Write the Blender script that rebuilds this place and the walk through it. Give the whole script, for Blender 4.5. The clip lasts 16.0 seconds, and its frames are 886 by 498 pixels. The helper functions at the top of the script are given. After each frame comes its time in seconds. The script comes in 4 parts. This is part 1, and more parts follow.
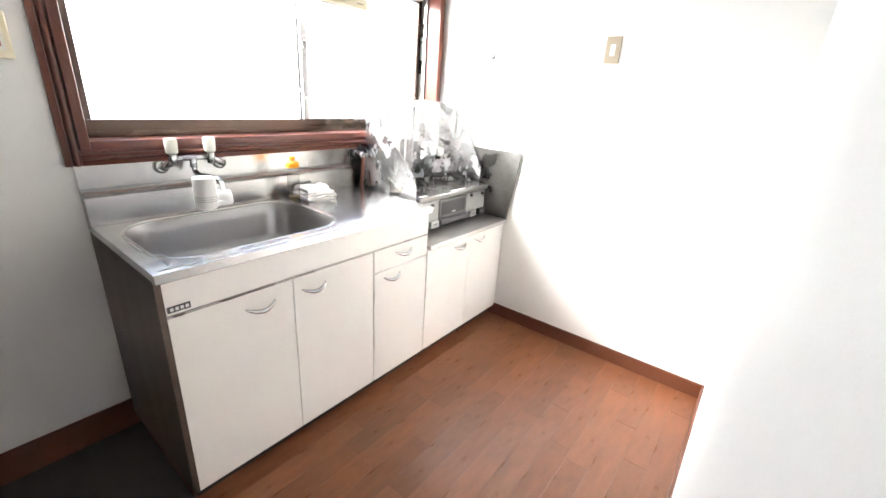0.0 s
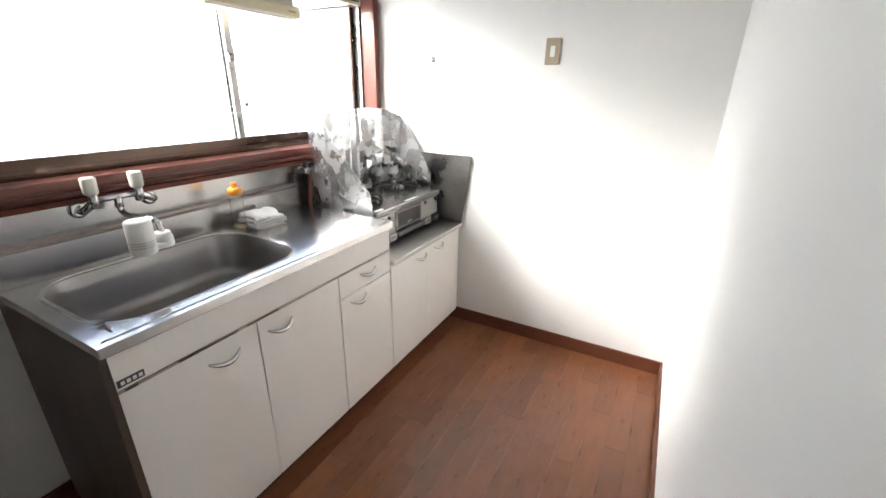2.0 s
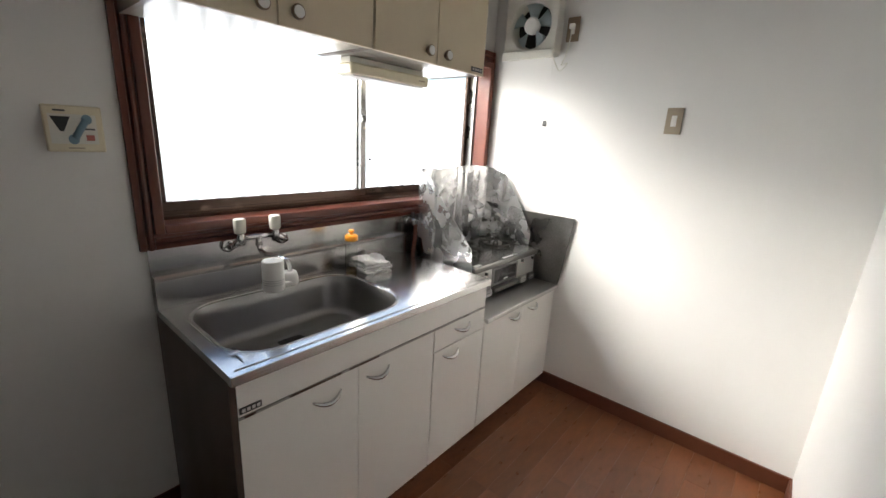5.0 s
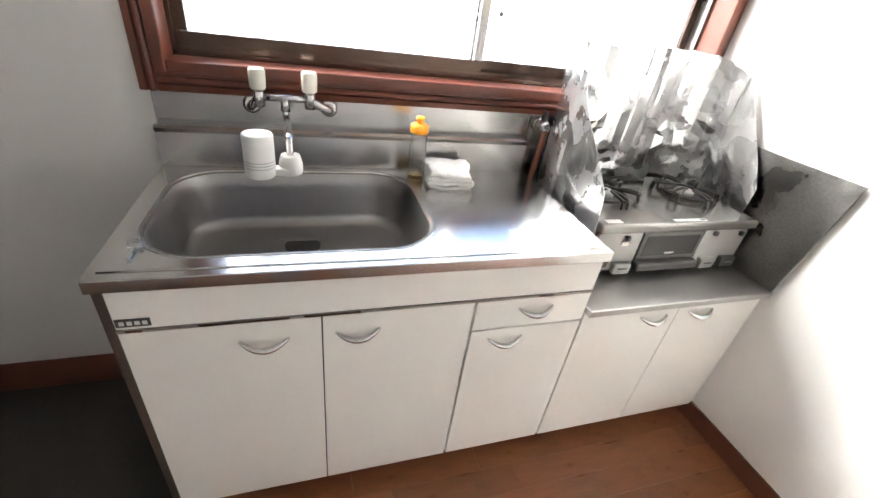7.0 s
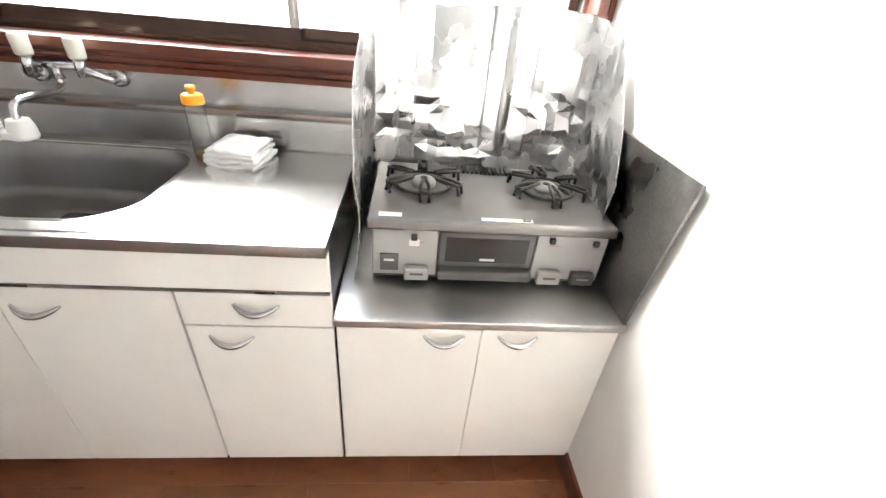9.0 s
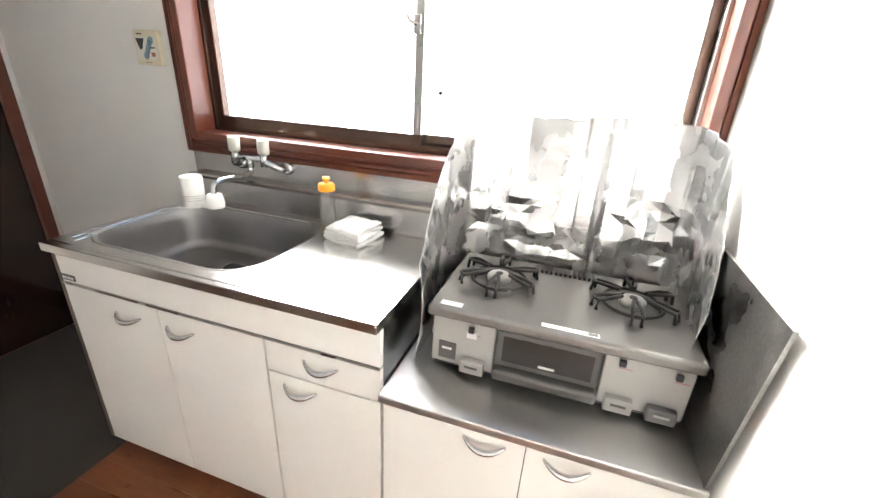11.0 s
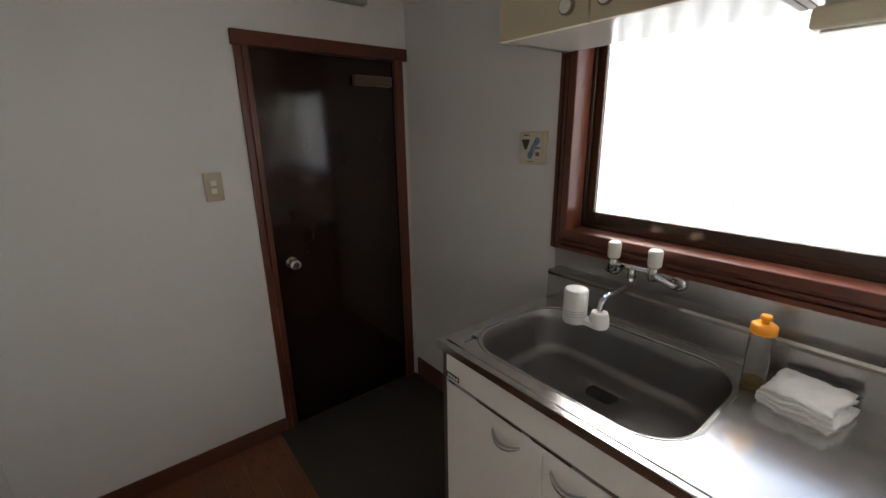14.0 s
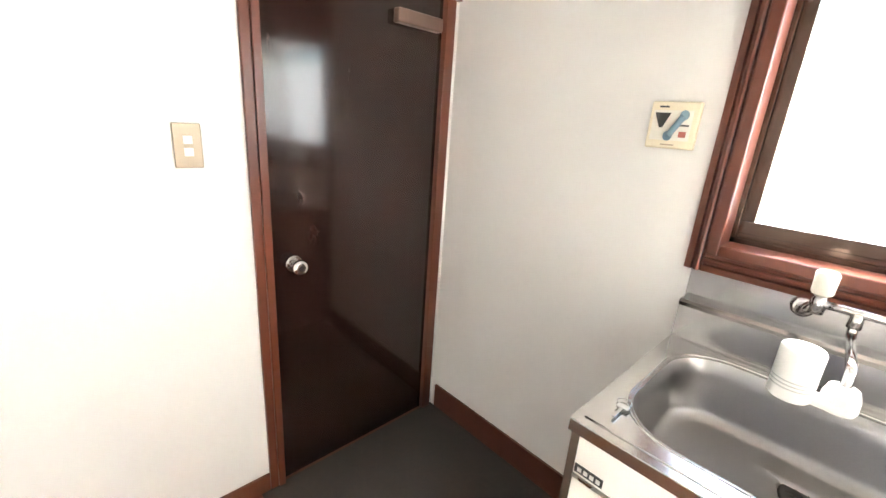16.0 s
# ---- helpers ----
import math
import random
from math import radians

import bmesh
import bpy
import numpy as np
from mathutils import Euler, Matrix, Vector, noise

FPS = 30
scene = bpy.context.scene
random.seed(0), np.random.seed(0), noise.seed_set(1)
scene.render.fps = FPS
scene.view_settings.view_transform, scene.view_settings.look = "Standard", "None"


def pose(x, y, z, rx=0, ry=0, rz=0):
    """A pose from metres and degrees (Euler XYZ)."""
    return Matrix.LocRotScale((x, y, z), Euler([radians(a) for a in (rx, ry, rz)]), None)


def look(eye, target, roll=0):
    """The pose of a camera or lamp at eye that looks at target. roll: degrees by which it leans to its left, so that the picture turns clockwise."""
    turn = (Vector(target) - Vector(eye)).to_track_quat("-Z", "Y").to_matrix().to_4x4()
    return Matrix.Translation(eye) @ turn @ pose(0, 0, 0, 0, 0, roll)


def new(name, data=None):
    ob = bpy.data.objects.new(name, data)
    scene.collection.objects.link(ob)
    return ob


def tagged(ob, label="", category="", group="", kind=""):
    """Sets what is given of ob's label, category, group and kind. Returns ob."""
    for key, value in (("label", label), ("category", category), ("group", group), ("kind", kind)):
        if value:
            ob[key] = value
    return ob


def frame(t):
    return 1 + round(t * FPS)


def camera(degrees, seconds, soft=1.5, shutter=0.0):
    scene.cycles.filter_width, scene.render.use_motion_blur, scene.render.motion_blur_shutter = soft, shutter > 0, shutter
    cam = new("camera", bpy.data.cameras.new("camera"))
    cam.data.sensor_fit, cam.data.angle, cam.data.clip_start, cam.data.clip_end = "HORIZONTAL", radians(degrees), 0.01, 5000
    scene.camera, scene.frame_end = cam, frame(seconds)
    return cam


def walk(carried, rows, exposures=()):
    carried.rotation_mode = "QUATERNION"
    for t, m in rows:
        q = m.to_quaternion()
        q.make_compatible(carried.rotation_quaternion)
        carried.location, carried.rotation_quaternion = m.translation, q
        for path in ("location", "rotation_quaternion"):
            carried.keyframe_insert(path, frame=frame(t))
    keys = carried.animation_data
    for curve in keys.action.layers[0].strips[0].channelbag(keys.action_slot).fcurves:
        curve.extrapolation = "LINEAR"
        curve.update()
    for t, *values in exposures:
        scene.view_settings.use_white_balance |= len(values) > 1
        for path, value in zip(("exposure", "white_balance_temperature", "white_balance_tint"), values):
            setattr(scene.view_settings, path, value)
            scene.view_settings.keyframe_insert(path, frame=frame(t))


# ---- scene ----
cam = camera(94.3, 16.0)
EXPOSURES = [(0, 3.20, 6150, 10), (0.5, 2.55, 6200, 10), (1, 2.55, 6150, 10), (1.5, 2.50, 6150, 10), (2, 2.20, 6200, 10), (2.5, 1.75, 6250, 10), (3, 1.55, 6450, 10), (3.5, 1.38, 6500, 10), (4.5, 1.38, 6450, 10), (5, 1.43, 6400, 10), (7.5, 2.80, 6250, 10), (8, 2.90, 6250, 10), (10.5, 2.80, 6350, 10), (11, 2.90, 6350, 10), (11.5, 2.20, 6450, 10), (12, 1.08, 6600, 10), (12.5, 0.65, 6650, 10), (13.5, 0.70, 6550, 10), (14, 1.10, 6600, 10), (14.5, 2.20, 6550, 10), (15, 3.22, 6400, 10), (15.5, 3.57, 6520, 10), (16, 4.02, 6600, 10)]
PATH = [
    (0, (-0.33, -1.80, 1.425), (1.16, -0.668, 0.728), 3.8),
    (0.5, (-0.332, -1.788, 1.436), (1.308, -0.992, 0.612), 2.5),
    (1, (-0.358, -1.792, 1.396), (1.153, -1.012, 0.343), 1.2),
    (1.5, (-0.356, -1.718, 1.402), (1.205, -0.925, 0.433), 1.3),
    (2, (-0.335, -1.648, 1.489), (1.314, -0.77, 0.774), 1.0),
    (2.5, (-0.335, -1.604, 1.56), (1.386, -0.621, 1.288), 1.1),
    (3, (-0.341, -1.6, 1.61), (1.336, -0.51, 1.615), -0.5),
    (3.5, (-0.362, -1.596, 1.641), (1.269, -0.447, 1.781), -0.3),
    (4, (-0.372, -1.592, 1.644), (1.257, -0.439, 1.766), 0.9),
    (4.5, (-0.369, -1.609, 1.609), (1.22, -0.399, 1.506), 0.9),
    (5, (-0.375, -1.571, 1.546), (1.102, -0.327, 1.026), 3.3),
    (7.5, (0.713, -1.3, 1.44), (1.205, 0.326, 0.385), 7.9),
    (8, (0.978, -1.319, 1.438), (1.45, 0.321, 0.395), 6.2),
    (10.5, (1.6, -1.335, 1.378), (1.186, 0.271, 0.26), 4.4),
    (11, (1.59, -1.313, 1.464), (1.042, 0.452, 0.7), 3.5),
    (11.5, (1.555, -1.331, 1.581), (0.929, 0.539, 1.249), 1.9),
    (12, (1.559, -1.354, 1.647), (0.922, 0.535, 1.809), 1.9),
    (12.5, (1.544, -1.366, 1.674), (0.809, 0.486, 1.841), 1.6),
    (13, (1.433, -1.371, 1.66), (0.372, 0.322, 1.577), 2.5),
    (13.5, (1.231, -1.313, 1.615), (-0.125, 0.114, 1.261), 0.5),
    (14, (0.988, -1.314, 1.589), (-0.515, -0.118, 1.032), -0.9),
    (14.5, (0.809, -1.278, 1.496), (-0.782, -0.194, 0.955), 2.2),
    (15, (0.582, -1.222, 1.463), (-1.059, -0.224, 0.906), 4.0),
    (15.5, (0.393, -1.22, 1.454), (-1.146, -0.047, 0.949), 2.4),
    (16, (0.313, -1.267, 1.477), (-1.053, 0.069, 0.887), 4.1),
]
walk(cam, [(t, look(eye, target, roll)) for t, eye, target, roll in PATH], EXPOSURES)

# ---- world and light ----
world = bpy.data.worlds.new("world")
scene.world = world
world.use_nodes = True
wn = world.node_tree.nodes
sky = wn.new("ShaderNodeTexSky")
sky.sky_type = "NISHITA"
sky.sun_disc = False
sky.sun_elevation = radians(25)
sky.sun_rotation = radians(-35)
world.node_tree.links.new(sky.outputs[0], wn["Background"].inputs[0])
wn["Background"].inputs[1].default_value = 0.15
sun = new("sun", bpy.data.lights.new("sun", "SUN"))
sun.data.energy = 5.0
sun.data.angle = radians(38)
sun.data.color = (1.0, 0.96, 0.9)
sun.matrix_world = look((-2.6, 3.6, 2.05), (0.0, 0, 0))
# emission of the fence sheet, standing in for sunlight through it
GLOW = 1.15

# ---- plan, in metres ----
XL, XR, YB, YW = -1.065, 1.975, -1.84, 0.075
WIN = (0.045, 1.93, 1.19, 2.0)      # opening: x0, x1, z0, z1
TH = 0.16
CEIL = ((YW, 2.475), (-0.905, 2.72), (YB, 2.66))
ZT = 0.91                              # worktop
ZG = 0.70                              # hob shelf

# ---- materials ----


def mat(name, color, rough=0.5, metal=0.0, grain=(), bump=0.0, bscale=200.0, vary=0.06, vscale=6.0, stretch=(1, 1, 1), rnd=0.0, trans=0.0, coat=0.0, rvary=0.1):
    """Principled surface with two scales of variation in tone, gloss and relief."""
    m = bpy.data.materials.new(name)
    m.use_nodes = True
    nt = m.node_tree
    n, l = nt.nodes, nt.links
    p = n["Principled BSDF"]
    p.inputs["Roughness"].default_value = rough
    p.inputs["Metallic"].default_value = metal
    p.inputs["Transmission Weight"].default_value = trans
    p.inputs["Coat Weight"].default_value = coat
    tc = n.new("ShaderNodeTexCoord")
    mp = n.new("ShaderNodeMapping")
    mp.inputs["Scale"].default_value = stretch
    l.new(tc.outputs["Object"], mp.inputs[0])
    big = n.new("ShaderNodeTexNoise")
    big.inputs["Scale"].default_value = vscale
    big.inputs["Detail"].default_value = 5
    l.new(mp.outputs[0], big.inputs["Vector"])
    small = n.new("ShaderNodeTexNoise")
    small.inputs["Scale"].default_value = bscale
    small.inputs["Detail"].default_value = 3
    l.new(mp.outputs[0], small.inputs["Vector"])
    mix = n.new("ShaderNodeMath")
    mix.operation = "MULTIPLY_ADD"
    mix.inputs[1].default_value = 0.35
    l.new(small.outputs[0], mix.inputs[0])
    scale_big = n.new("ShaderNodeMath")
    scale_big.operation = "MULTIPLY"
    scale_big.inputs[1].default_value = 0.65
    l.new(big.outputs[0], scale_big.inputs[0])
    l.new(scale_big.outputs[0], mix.inputs[2])
    hsv = n.new("ShaderNodeHueSaturation")
    hsv.inputs["Color"].default_value = (*color, 1)
    rg = n.new("ShaderNodeMapRange")
    rg.inputs["From Min"].default_value, rg.inputs["From Max"].default_value = 0.3, 0.7
    rg.inputs["To Min"].default_value, rg.inputs["To Max"].default_value = 1 - vary, 1 + vary
    l.new(mix.outputs[0], rg.inputs[0])
    value = rg.outputs[0]
    if rnd:
        oi = n.new("ShaderNodeObjectInfo")
        rr = n.new("ShaderNodeMapRange")
        rr.inputs["To Min"].default_value, rr.inputs["To Max"].default_value = 1 - rnd, 1 + rnd
        l.new(oi.outputs["Random"], rr.inputs[0])
        mul = n.new("ShaderNodeMath")
        mul.operation = "MULTIPLY"
        l.new(value, mul.inputs[0])
        l.new(rr.outputs[0], mul.inputs[1])
        value = mul.outputs[0]
    l.new(value, hsv.inputs["Value"])
    l.new(hsv.outputs[0], p.inputs["Base Color"])
    ro = n.new("ShaderNodeMapRange")
    ro.inputs["From Min"].default_value, ro.inputs["From Max"].default_value = 0.3, 0.7
    ro.inputs["To Min"].default_value, ro.inputs["To Max"].default_value = max(0.02, rough - rvary * rough * 2), min(1, rough + rvary * rough * 2)
    l.new(big.outputs[0], ro.inputs[0])
    l.new(ro.outputs[0], p.inputs["Roughness"])
    if bump:
        b = n.new("ShaderNodeBump")
        b.inputs["Strength"].default_value = bump
        b.inputs["Distance"].default_value = 0.002
        l.new(small.outputs[0], b.inputs["Height"])
        l.new(b.outputs[0], p.inputs["Normal"])
    return m


wallpaper = mat("wallpaper", (0.79, 0.775, 0.745), 0.8, bump=0.09, bscale=350, vary=0.025, vscale=2.5)
wood_trim = mat("stained_wood", (0.125, 0.034, 0.018), 0.3, bump=0.04, bscale=150, vary=0.07, vscale=30, stretch=(1, 1, 1), rvary=0.03)
wood_base = mat("baseboard_wood", (0.125, 0.040, 0.020), 0.4, bump=0.06, bscale=120, vary=0.12, vscale=20)
plank_wood = mat("floor_wood", (0.185, 0.066, 0.026), 0.33, bump=0.08, bscale=26, vary=0.2, vscale=4, stretch=(1, 9, 9), rnd=0.13)
gap_dark = mat("floor_gap", (0.10, 0.036, 0.016), 0.6)
carpet = mat("grey_carpet", (0.058, 0.048, 0.042), 0.95, bump=0.9, bscale=420, vary=0.3, vscale=40)
door_brown = mat("door_veneer", (0.021, 0.009, 0.007), 0.11, bump=0.004, bscale=60, vary=0.25, vscale=4, stretch=(3, 3, 1), rvary=0.08)
steel = mat("brushed_steel", (0.66, 0.65, 0.63), 0.2, 1.0, bump=0.012, bscale=160, vary=0.04, vscale=3, stretch=(1, 5, 5), rvary=0.08)
# worktop steel again, darker: the shade inside the bowl put into its colour
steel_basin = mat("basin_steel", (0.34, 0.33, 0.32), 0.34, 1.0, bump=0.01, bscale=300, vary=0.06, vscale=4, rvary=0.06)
# base colour lowered to carry the dark reflections of the room's west end
steel_dark = mat("splash_steel", (0.43, 0.42, 0.41), 0.22, 1.0, bump=0.012, bscale=200, vary=0.1, vscale=4, rvary=0.12)
shelf_steel = mat("shelf_steel", (0.56, 0.55, 0.53), 0.36, 1.0, bump=0.012, bscale=200, vary=0.08, vscale=5, rvary=0.1)
# mottled steel; reflections of the dark room put into its low base colour
guard_steel = mat("dark_mottled_steel", (0.27, 0.26, 0.25), 0.32, 1.0, bump=0.02, bscale=120, vary=0.35, vscale=7, rvary=0.2)
chrome = mat("chrome", (0.66, 0.66, 0.66), 0.1, 1.0, vary=0.03)
foil = mat("aluminium_foil", (0.70, 0.70, 0.70), 0.26, 1.0, bump=0.05, bscale=60, vary=0.05, vscale=12, rvary=0.15)
white_lam = mat("white_laminate", (0.86, 0.835, 0.79), 0.36, bump=0.05, bscale=300, vary=0.03, vscale=3)
cream_lam = mat("cream_laminate", (0.63, 0.54, 0.39), 0.5, bump=0.12, bscale=350, vary=0.05, vscale=5)
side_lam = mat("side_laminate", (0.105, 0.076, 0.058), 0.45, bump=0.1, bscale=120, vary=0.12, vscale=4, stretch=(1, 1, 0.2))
under_lam = mat("underside_laminate", (0.42, 0.39, 0.35), 0.14, vary=0.05)
# near-black standing in for the shade in seams, slots and recesses
gap_shade = mat("gap_shade", (0.03, 0.022, 0.018), 0.6)
white_plastic = mat("white_plastic", (0.80, 0.79, 0.76), 0.35, vary=0.03, bump=0.03)
ivory_plastic = mat("ivory_plastic", (0.72, 0.65, 0.48), 0.4, vary=0.05, bump=0.03)
aged_plastic = mat("aged_white_plastic", (0.72, 0.70, 0.62), 0.4, vary=0.06, bump=0.03)
tan_plate = mat("tan_plate", (0.40, 0.33, 0.24), 0.35, 0.3, vary=0.05)
knob_brown = mat("knob_rim", (0.22, 0.15, 0.09), 0.4, vary=0.05)
box_beige = mat("beige_plastic", (0.46, 0.42, 0.35), 0.45, vary=0.06)
closer_brown = mat("closer_brown", (0.13, 0.085, 0.065), 0.35, 0.2, vary=0.08)
brown_plate = mat("brown_plate", (0.30, 0.22, 0.15), 0.4, vary=0.05)
bronze = mat("bronze_aluminium", (0.105, 0.070, 0.055), 0.16, 0.75, vary=0.04, vscale=10)
silver_alu = mat("silver_aluminium", (0.45, 0.43, 0.41), 0.3, 1.0, vary=0.05)
black_iron = mat("black_iron", (0.025, 0.022, 0.02), 0.55, 0.3, bump=0.2, vary=0.2)
black_plastic = mat("black_plastic", (0.03, 0.029, 0.028), 0.4, vary=0.1)
grey_enamel = mat("grey_enamel", (0.24, 0.23, 0.215), 0.18, 0.55, bump=0.04, vary=0.06, vscale=12)
grey_panel = mat("silver_panel", (0.40, 0.39, 0.37), 0.4, 0.4, vary=0.04)
dark_panel = mat("dark_grey_panel", (0.11, 0.105, 0.10), 0.35, 0.2, vary=0.08)
grill_glass = mat("grill_glass", (0.035, 0.033, 0.033), 0.08, vary=0.1)
orange = mat("orange_plastic", (0.95, 0.36, 0.02), 0.35, vary=0.04)
clear_plastic = mat("clear_plastic", (0.96, 0.96, 0.95), 0.06, trans=1.0, vary=0.0)
amber = mat("amber_liquid", (0.75, 0.5, 0.18), 0.1, trans=0.7, vary=0.05)
cloth_white = mat("towel_cotton", (0.82, 0.81, 0.79), 0.95, bump=0.8, bscale=240, vary=0.04)
hose_red = mat("gas_hose", (0.15, 0.045, 0.028), 0.6, vary=0.1)
sticker_white = mat("label_white", (0.75, 0.74, 0.71), 0.5, vary=0.05)
grey_print = mat("grey_print", (0.50, 0.50, 0.49), 0.5)
ink = mat("label_ink", (0.05, 0.05, 0.05), 0.5)
blue_print = mat("blue_print", (0.20, 0.31, 0.38), 0.45)
red_print = mat("red_print", (0.42, 0.12, 0.09), 0.45)
fan_blue = mat("fan_blade", (0.50, 0.58, 0.60), 0.35, vary=0.05)
lamp_acrylic = mat("lamp_acrylic", (0.42, 0.44, 0.45), 0.3, vary=0.06)
concrete = mat("outside_concrete", (0.35, 0.34, 0.32), 0.9, bump=0.5, vary=0.15)


def ceiling_material():
    """White mineral board with short dark pits."""
    m = mat("ceiling_board", (0.74, 0.725, 0.69), 0.9, vary=0.03)
    n, l = m.node_tree.nodes, m.node_tree.links
    p = n["Principled BSDF"]
    tc = n.new("ShaderNodeTexCoord")
    warp = n.new("ShaderNodeTexNoise")
    warp.inputs["Scale"].default_value = 30
    add = n.new("ShaderNodeMixRGB")
    add.blend_type = "LINEAR_LIGHT"
    add.inputs[0].default_value = 0.02
    l.new(tc.outputs["Object"], warp.inputs["Vector"])
    l.new(tc.outputs["Object"], add.inputs[1])
    l.new(warp.outputs["Color"], add.inputs[2])
    mp = n.new("ShaderNodeMapping")
    mp.inputs["Rotation"].default_value = (0, 0, 0.5)
    mp.inputs["Scale"].default_value = (34, 84, 40)
    l.new(add.outputs[0], mp.inputs[0])
    pits = n.new("ShaderNodeTexNoise")
    pits.inputs["Scale"].default_value = 1.15
    pits.inputs["Detail"].default_value = 1.5
    l.new(mp.outputs[0], pits.inputs["Vector"])
    ramp = n.new("ShaderNodeValToRGB")
    ramp.color_ramp.elements[0].position, ramp.color_ramp.elements[1].position = 0.635, 0.695
    l.new(pits.outputs[0], ramp.inputs[0])
    mx = n.new("ShaderNodeMixRGB")
    mx.inputs[1].default_value = (0.74, 0.72, 0.685, 1)
    mx.inputs[2].default_value = (0.25, 0.21, 0.18, 1)
    l.new(ramp.outputs[0], mx.inputs[0])
    l.new(mx.outputs[0], p.inputs["Base Color"])
    b = n.new("ShaderNodeBump")
    b.invert = True
    b.inputs["Distance"].default_value = 0.004
    b.inputs["Strength"].default_value = 0.8
    l.new(ramp.outputs[0], b.inputs["Height"])
    l.new(b.outputs[0], p.inputs["Normal"])
    return m


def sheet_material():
    """Translucent corrugated sheet: sunlight put in as emission, rib shade painted as dark stripes."""
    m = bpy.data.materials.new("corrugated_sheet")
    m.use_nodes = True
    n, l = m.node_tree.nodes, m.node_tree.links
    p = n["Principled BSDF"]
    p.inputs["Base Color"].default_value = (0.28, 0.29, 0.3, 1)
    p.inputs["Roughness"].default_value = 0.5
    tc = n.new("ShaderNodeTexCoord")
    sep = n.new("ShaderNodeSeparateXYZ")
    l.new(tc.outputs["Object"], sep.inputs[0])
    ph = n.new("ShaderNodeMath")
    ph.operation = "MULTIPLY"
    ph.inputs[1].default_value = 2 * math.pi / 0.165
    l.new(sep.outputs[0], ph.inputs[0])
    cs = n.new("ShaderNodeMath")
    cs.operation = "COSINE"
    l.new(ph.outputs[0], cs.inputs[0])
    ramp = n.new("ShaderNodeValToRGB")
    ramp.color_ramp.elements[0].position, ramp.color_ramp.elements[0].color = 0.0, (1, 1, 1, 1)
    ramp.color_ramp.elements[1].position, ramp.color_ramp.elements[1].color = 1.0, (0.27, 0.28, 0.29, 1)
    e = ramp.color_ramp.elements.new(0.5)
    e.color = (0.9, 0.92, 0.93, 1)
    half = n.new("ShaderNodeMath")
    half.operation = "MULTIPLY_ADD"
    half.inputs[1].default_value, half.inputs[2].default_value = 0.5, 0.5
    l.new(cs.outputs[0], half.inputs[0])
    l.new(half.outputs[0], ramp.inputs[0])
    # painted rib shade fades to plain white glow with height
    rib_fade = n.new("ShaderNodeMapRange")
    rib_fade.inputs["From Min"].default_value, rib_fade.inputs["From Max"].default_value = 1.55, 2.3
    l.new(sep.outputs[2], rib_fade.inputs[0])
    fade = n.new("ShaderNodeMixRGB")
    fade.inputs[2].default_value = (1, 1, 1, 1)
    l.new(rib_fade.outputs[0], fade.inputs[0])
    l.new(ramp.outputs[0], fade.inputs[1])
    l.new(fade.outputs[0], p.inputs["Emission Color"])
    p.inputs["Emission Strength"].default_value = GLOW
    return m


def glass_material(name, rough):
    m = bpy.data.materials.new(name)
    m.use_nodes = True
    p = m.node_tree.nodes["Principled BSDF"]
    p.inputs["Base Color"].default_value = (0.97, 0.98, 0.98, 1)
    p.inputs["Roughness"].default_value = rough
    p.inputs["IOR"].default_value = 1.45
    p.inputs["Transmission Weight"].default_value = 1.0
    return m


ceiling_board = ceiling_material()
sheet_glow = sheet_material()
pane_glass = glass_material("pane_glass", 0.0)

# ---- mesh helpers ----


def box(bm, x0, x1, y0, y1, z0, z1, bev=0.0, seg=2):
    r = bmesh.ops.create_cube(bm, size=1.0)
    vs = r["verts"]
    bmesh.ops.scale(bm, vec=(x1 - x0, y1 - y0, z1 - z0), verts=vs)
    bmesh.ops.translate(bm, vec=((x0 + x1) / 2, (y0 + y1) / 2, (z0 + z1) / 2), verts=vs)
    if bev:
        es = list({e for v in vs for e in v.link_edges})
        bmesh.ops.bevel(bm, geom=es, offset=bev, segments=seg, affect="EDGES", profile=0.5)
    return bm


def boxm(*args, **kw):
    return box(bmesh.new(), *args, **kw)


def tube(bm, pts, r, sides=14, cap=True):
    """A round bar along points; r may be one radius or one for each point."""
    pts = [Vector(p) for p in pts]
    rs = r if isinstance(r, (list, tuple)) else [r] * len(pts)
    up = Vector((0.13, 0.21, 0.97))
    rings = []
    for i, p in enumerate(pts):
        d = pts[min(i + 1, len(pts) - 1)] - pts[max(i - 1, 0)]
        d.normalize()
        if abs(d.dot(up)) > 0.97:
            up = Vector((0.9, 0.3, 0.1))
        a = d.cross(up).normalized()
        b = d.cross(a)
        rings.append([bm.verts.new(p + rs[i] * (math.cos(k * 2 * math.pi / sides) * a + math.sin(k * 2 * math.pi / sides) * b)) for k in range(sides)])
    for r0, r1 in zip(rings, rings[1:]):
        for k in range(sides):
            f = bm.faces.new((r0[k], r0[(k + 1) % sides], r1[(k + 1) % sides], r1[k]))
            f.smooth = True
    if cap:
        bm.faces.new(rings[0])
        bm.faces.new(rings[-1])
    bmesh.ops.recalc_face_normals(bm, faces=bm.faces)
    return bm


def tubem(pts, r, sides=14, cap=True):
    return tube(bmesh.new(), pts, r, sides, cap)


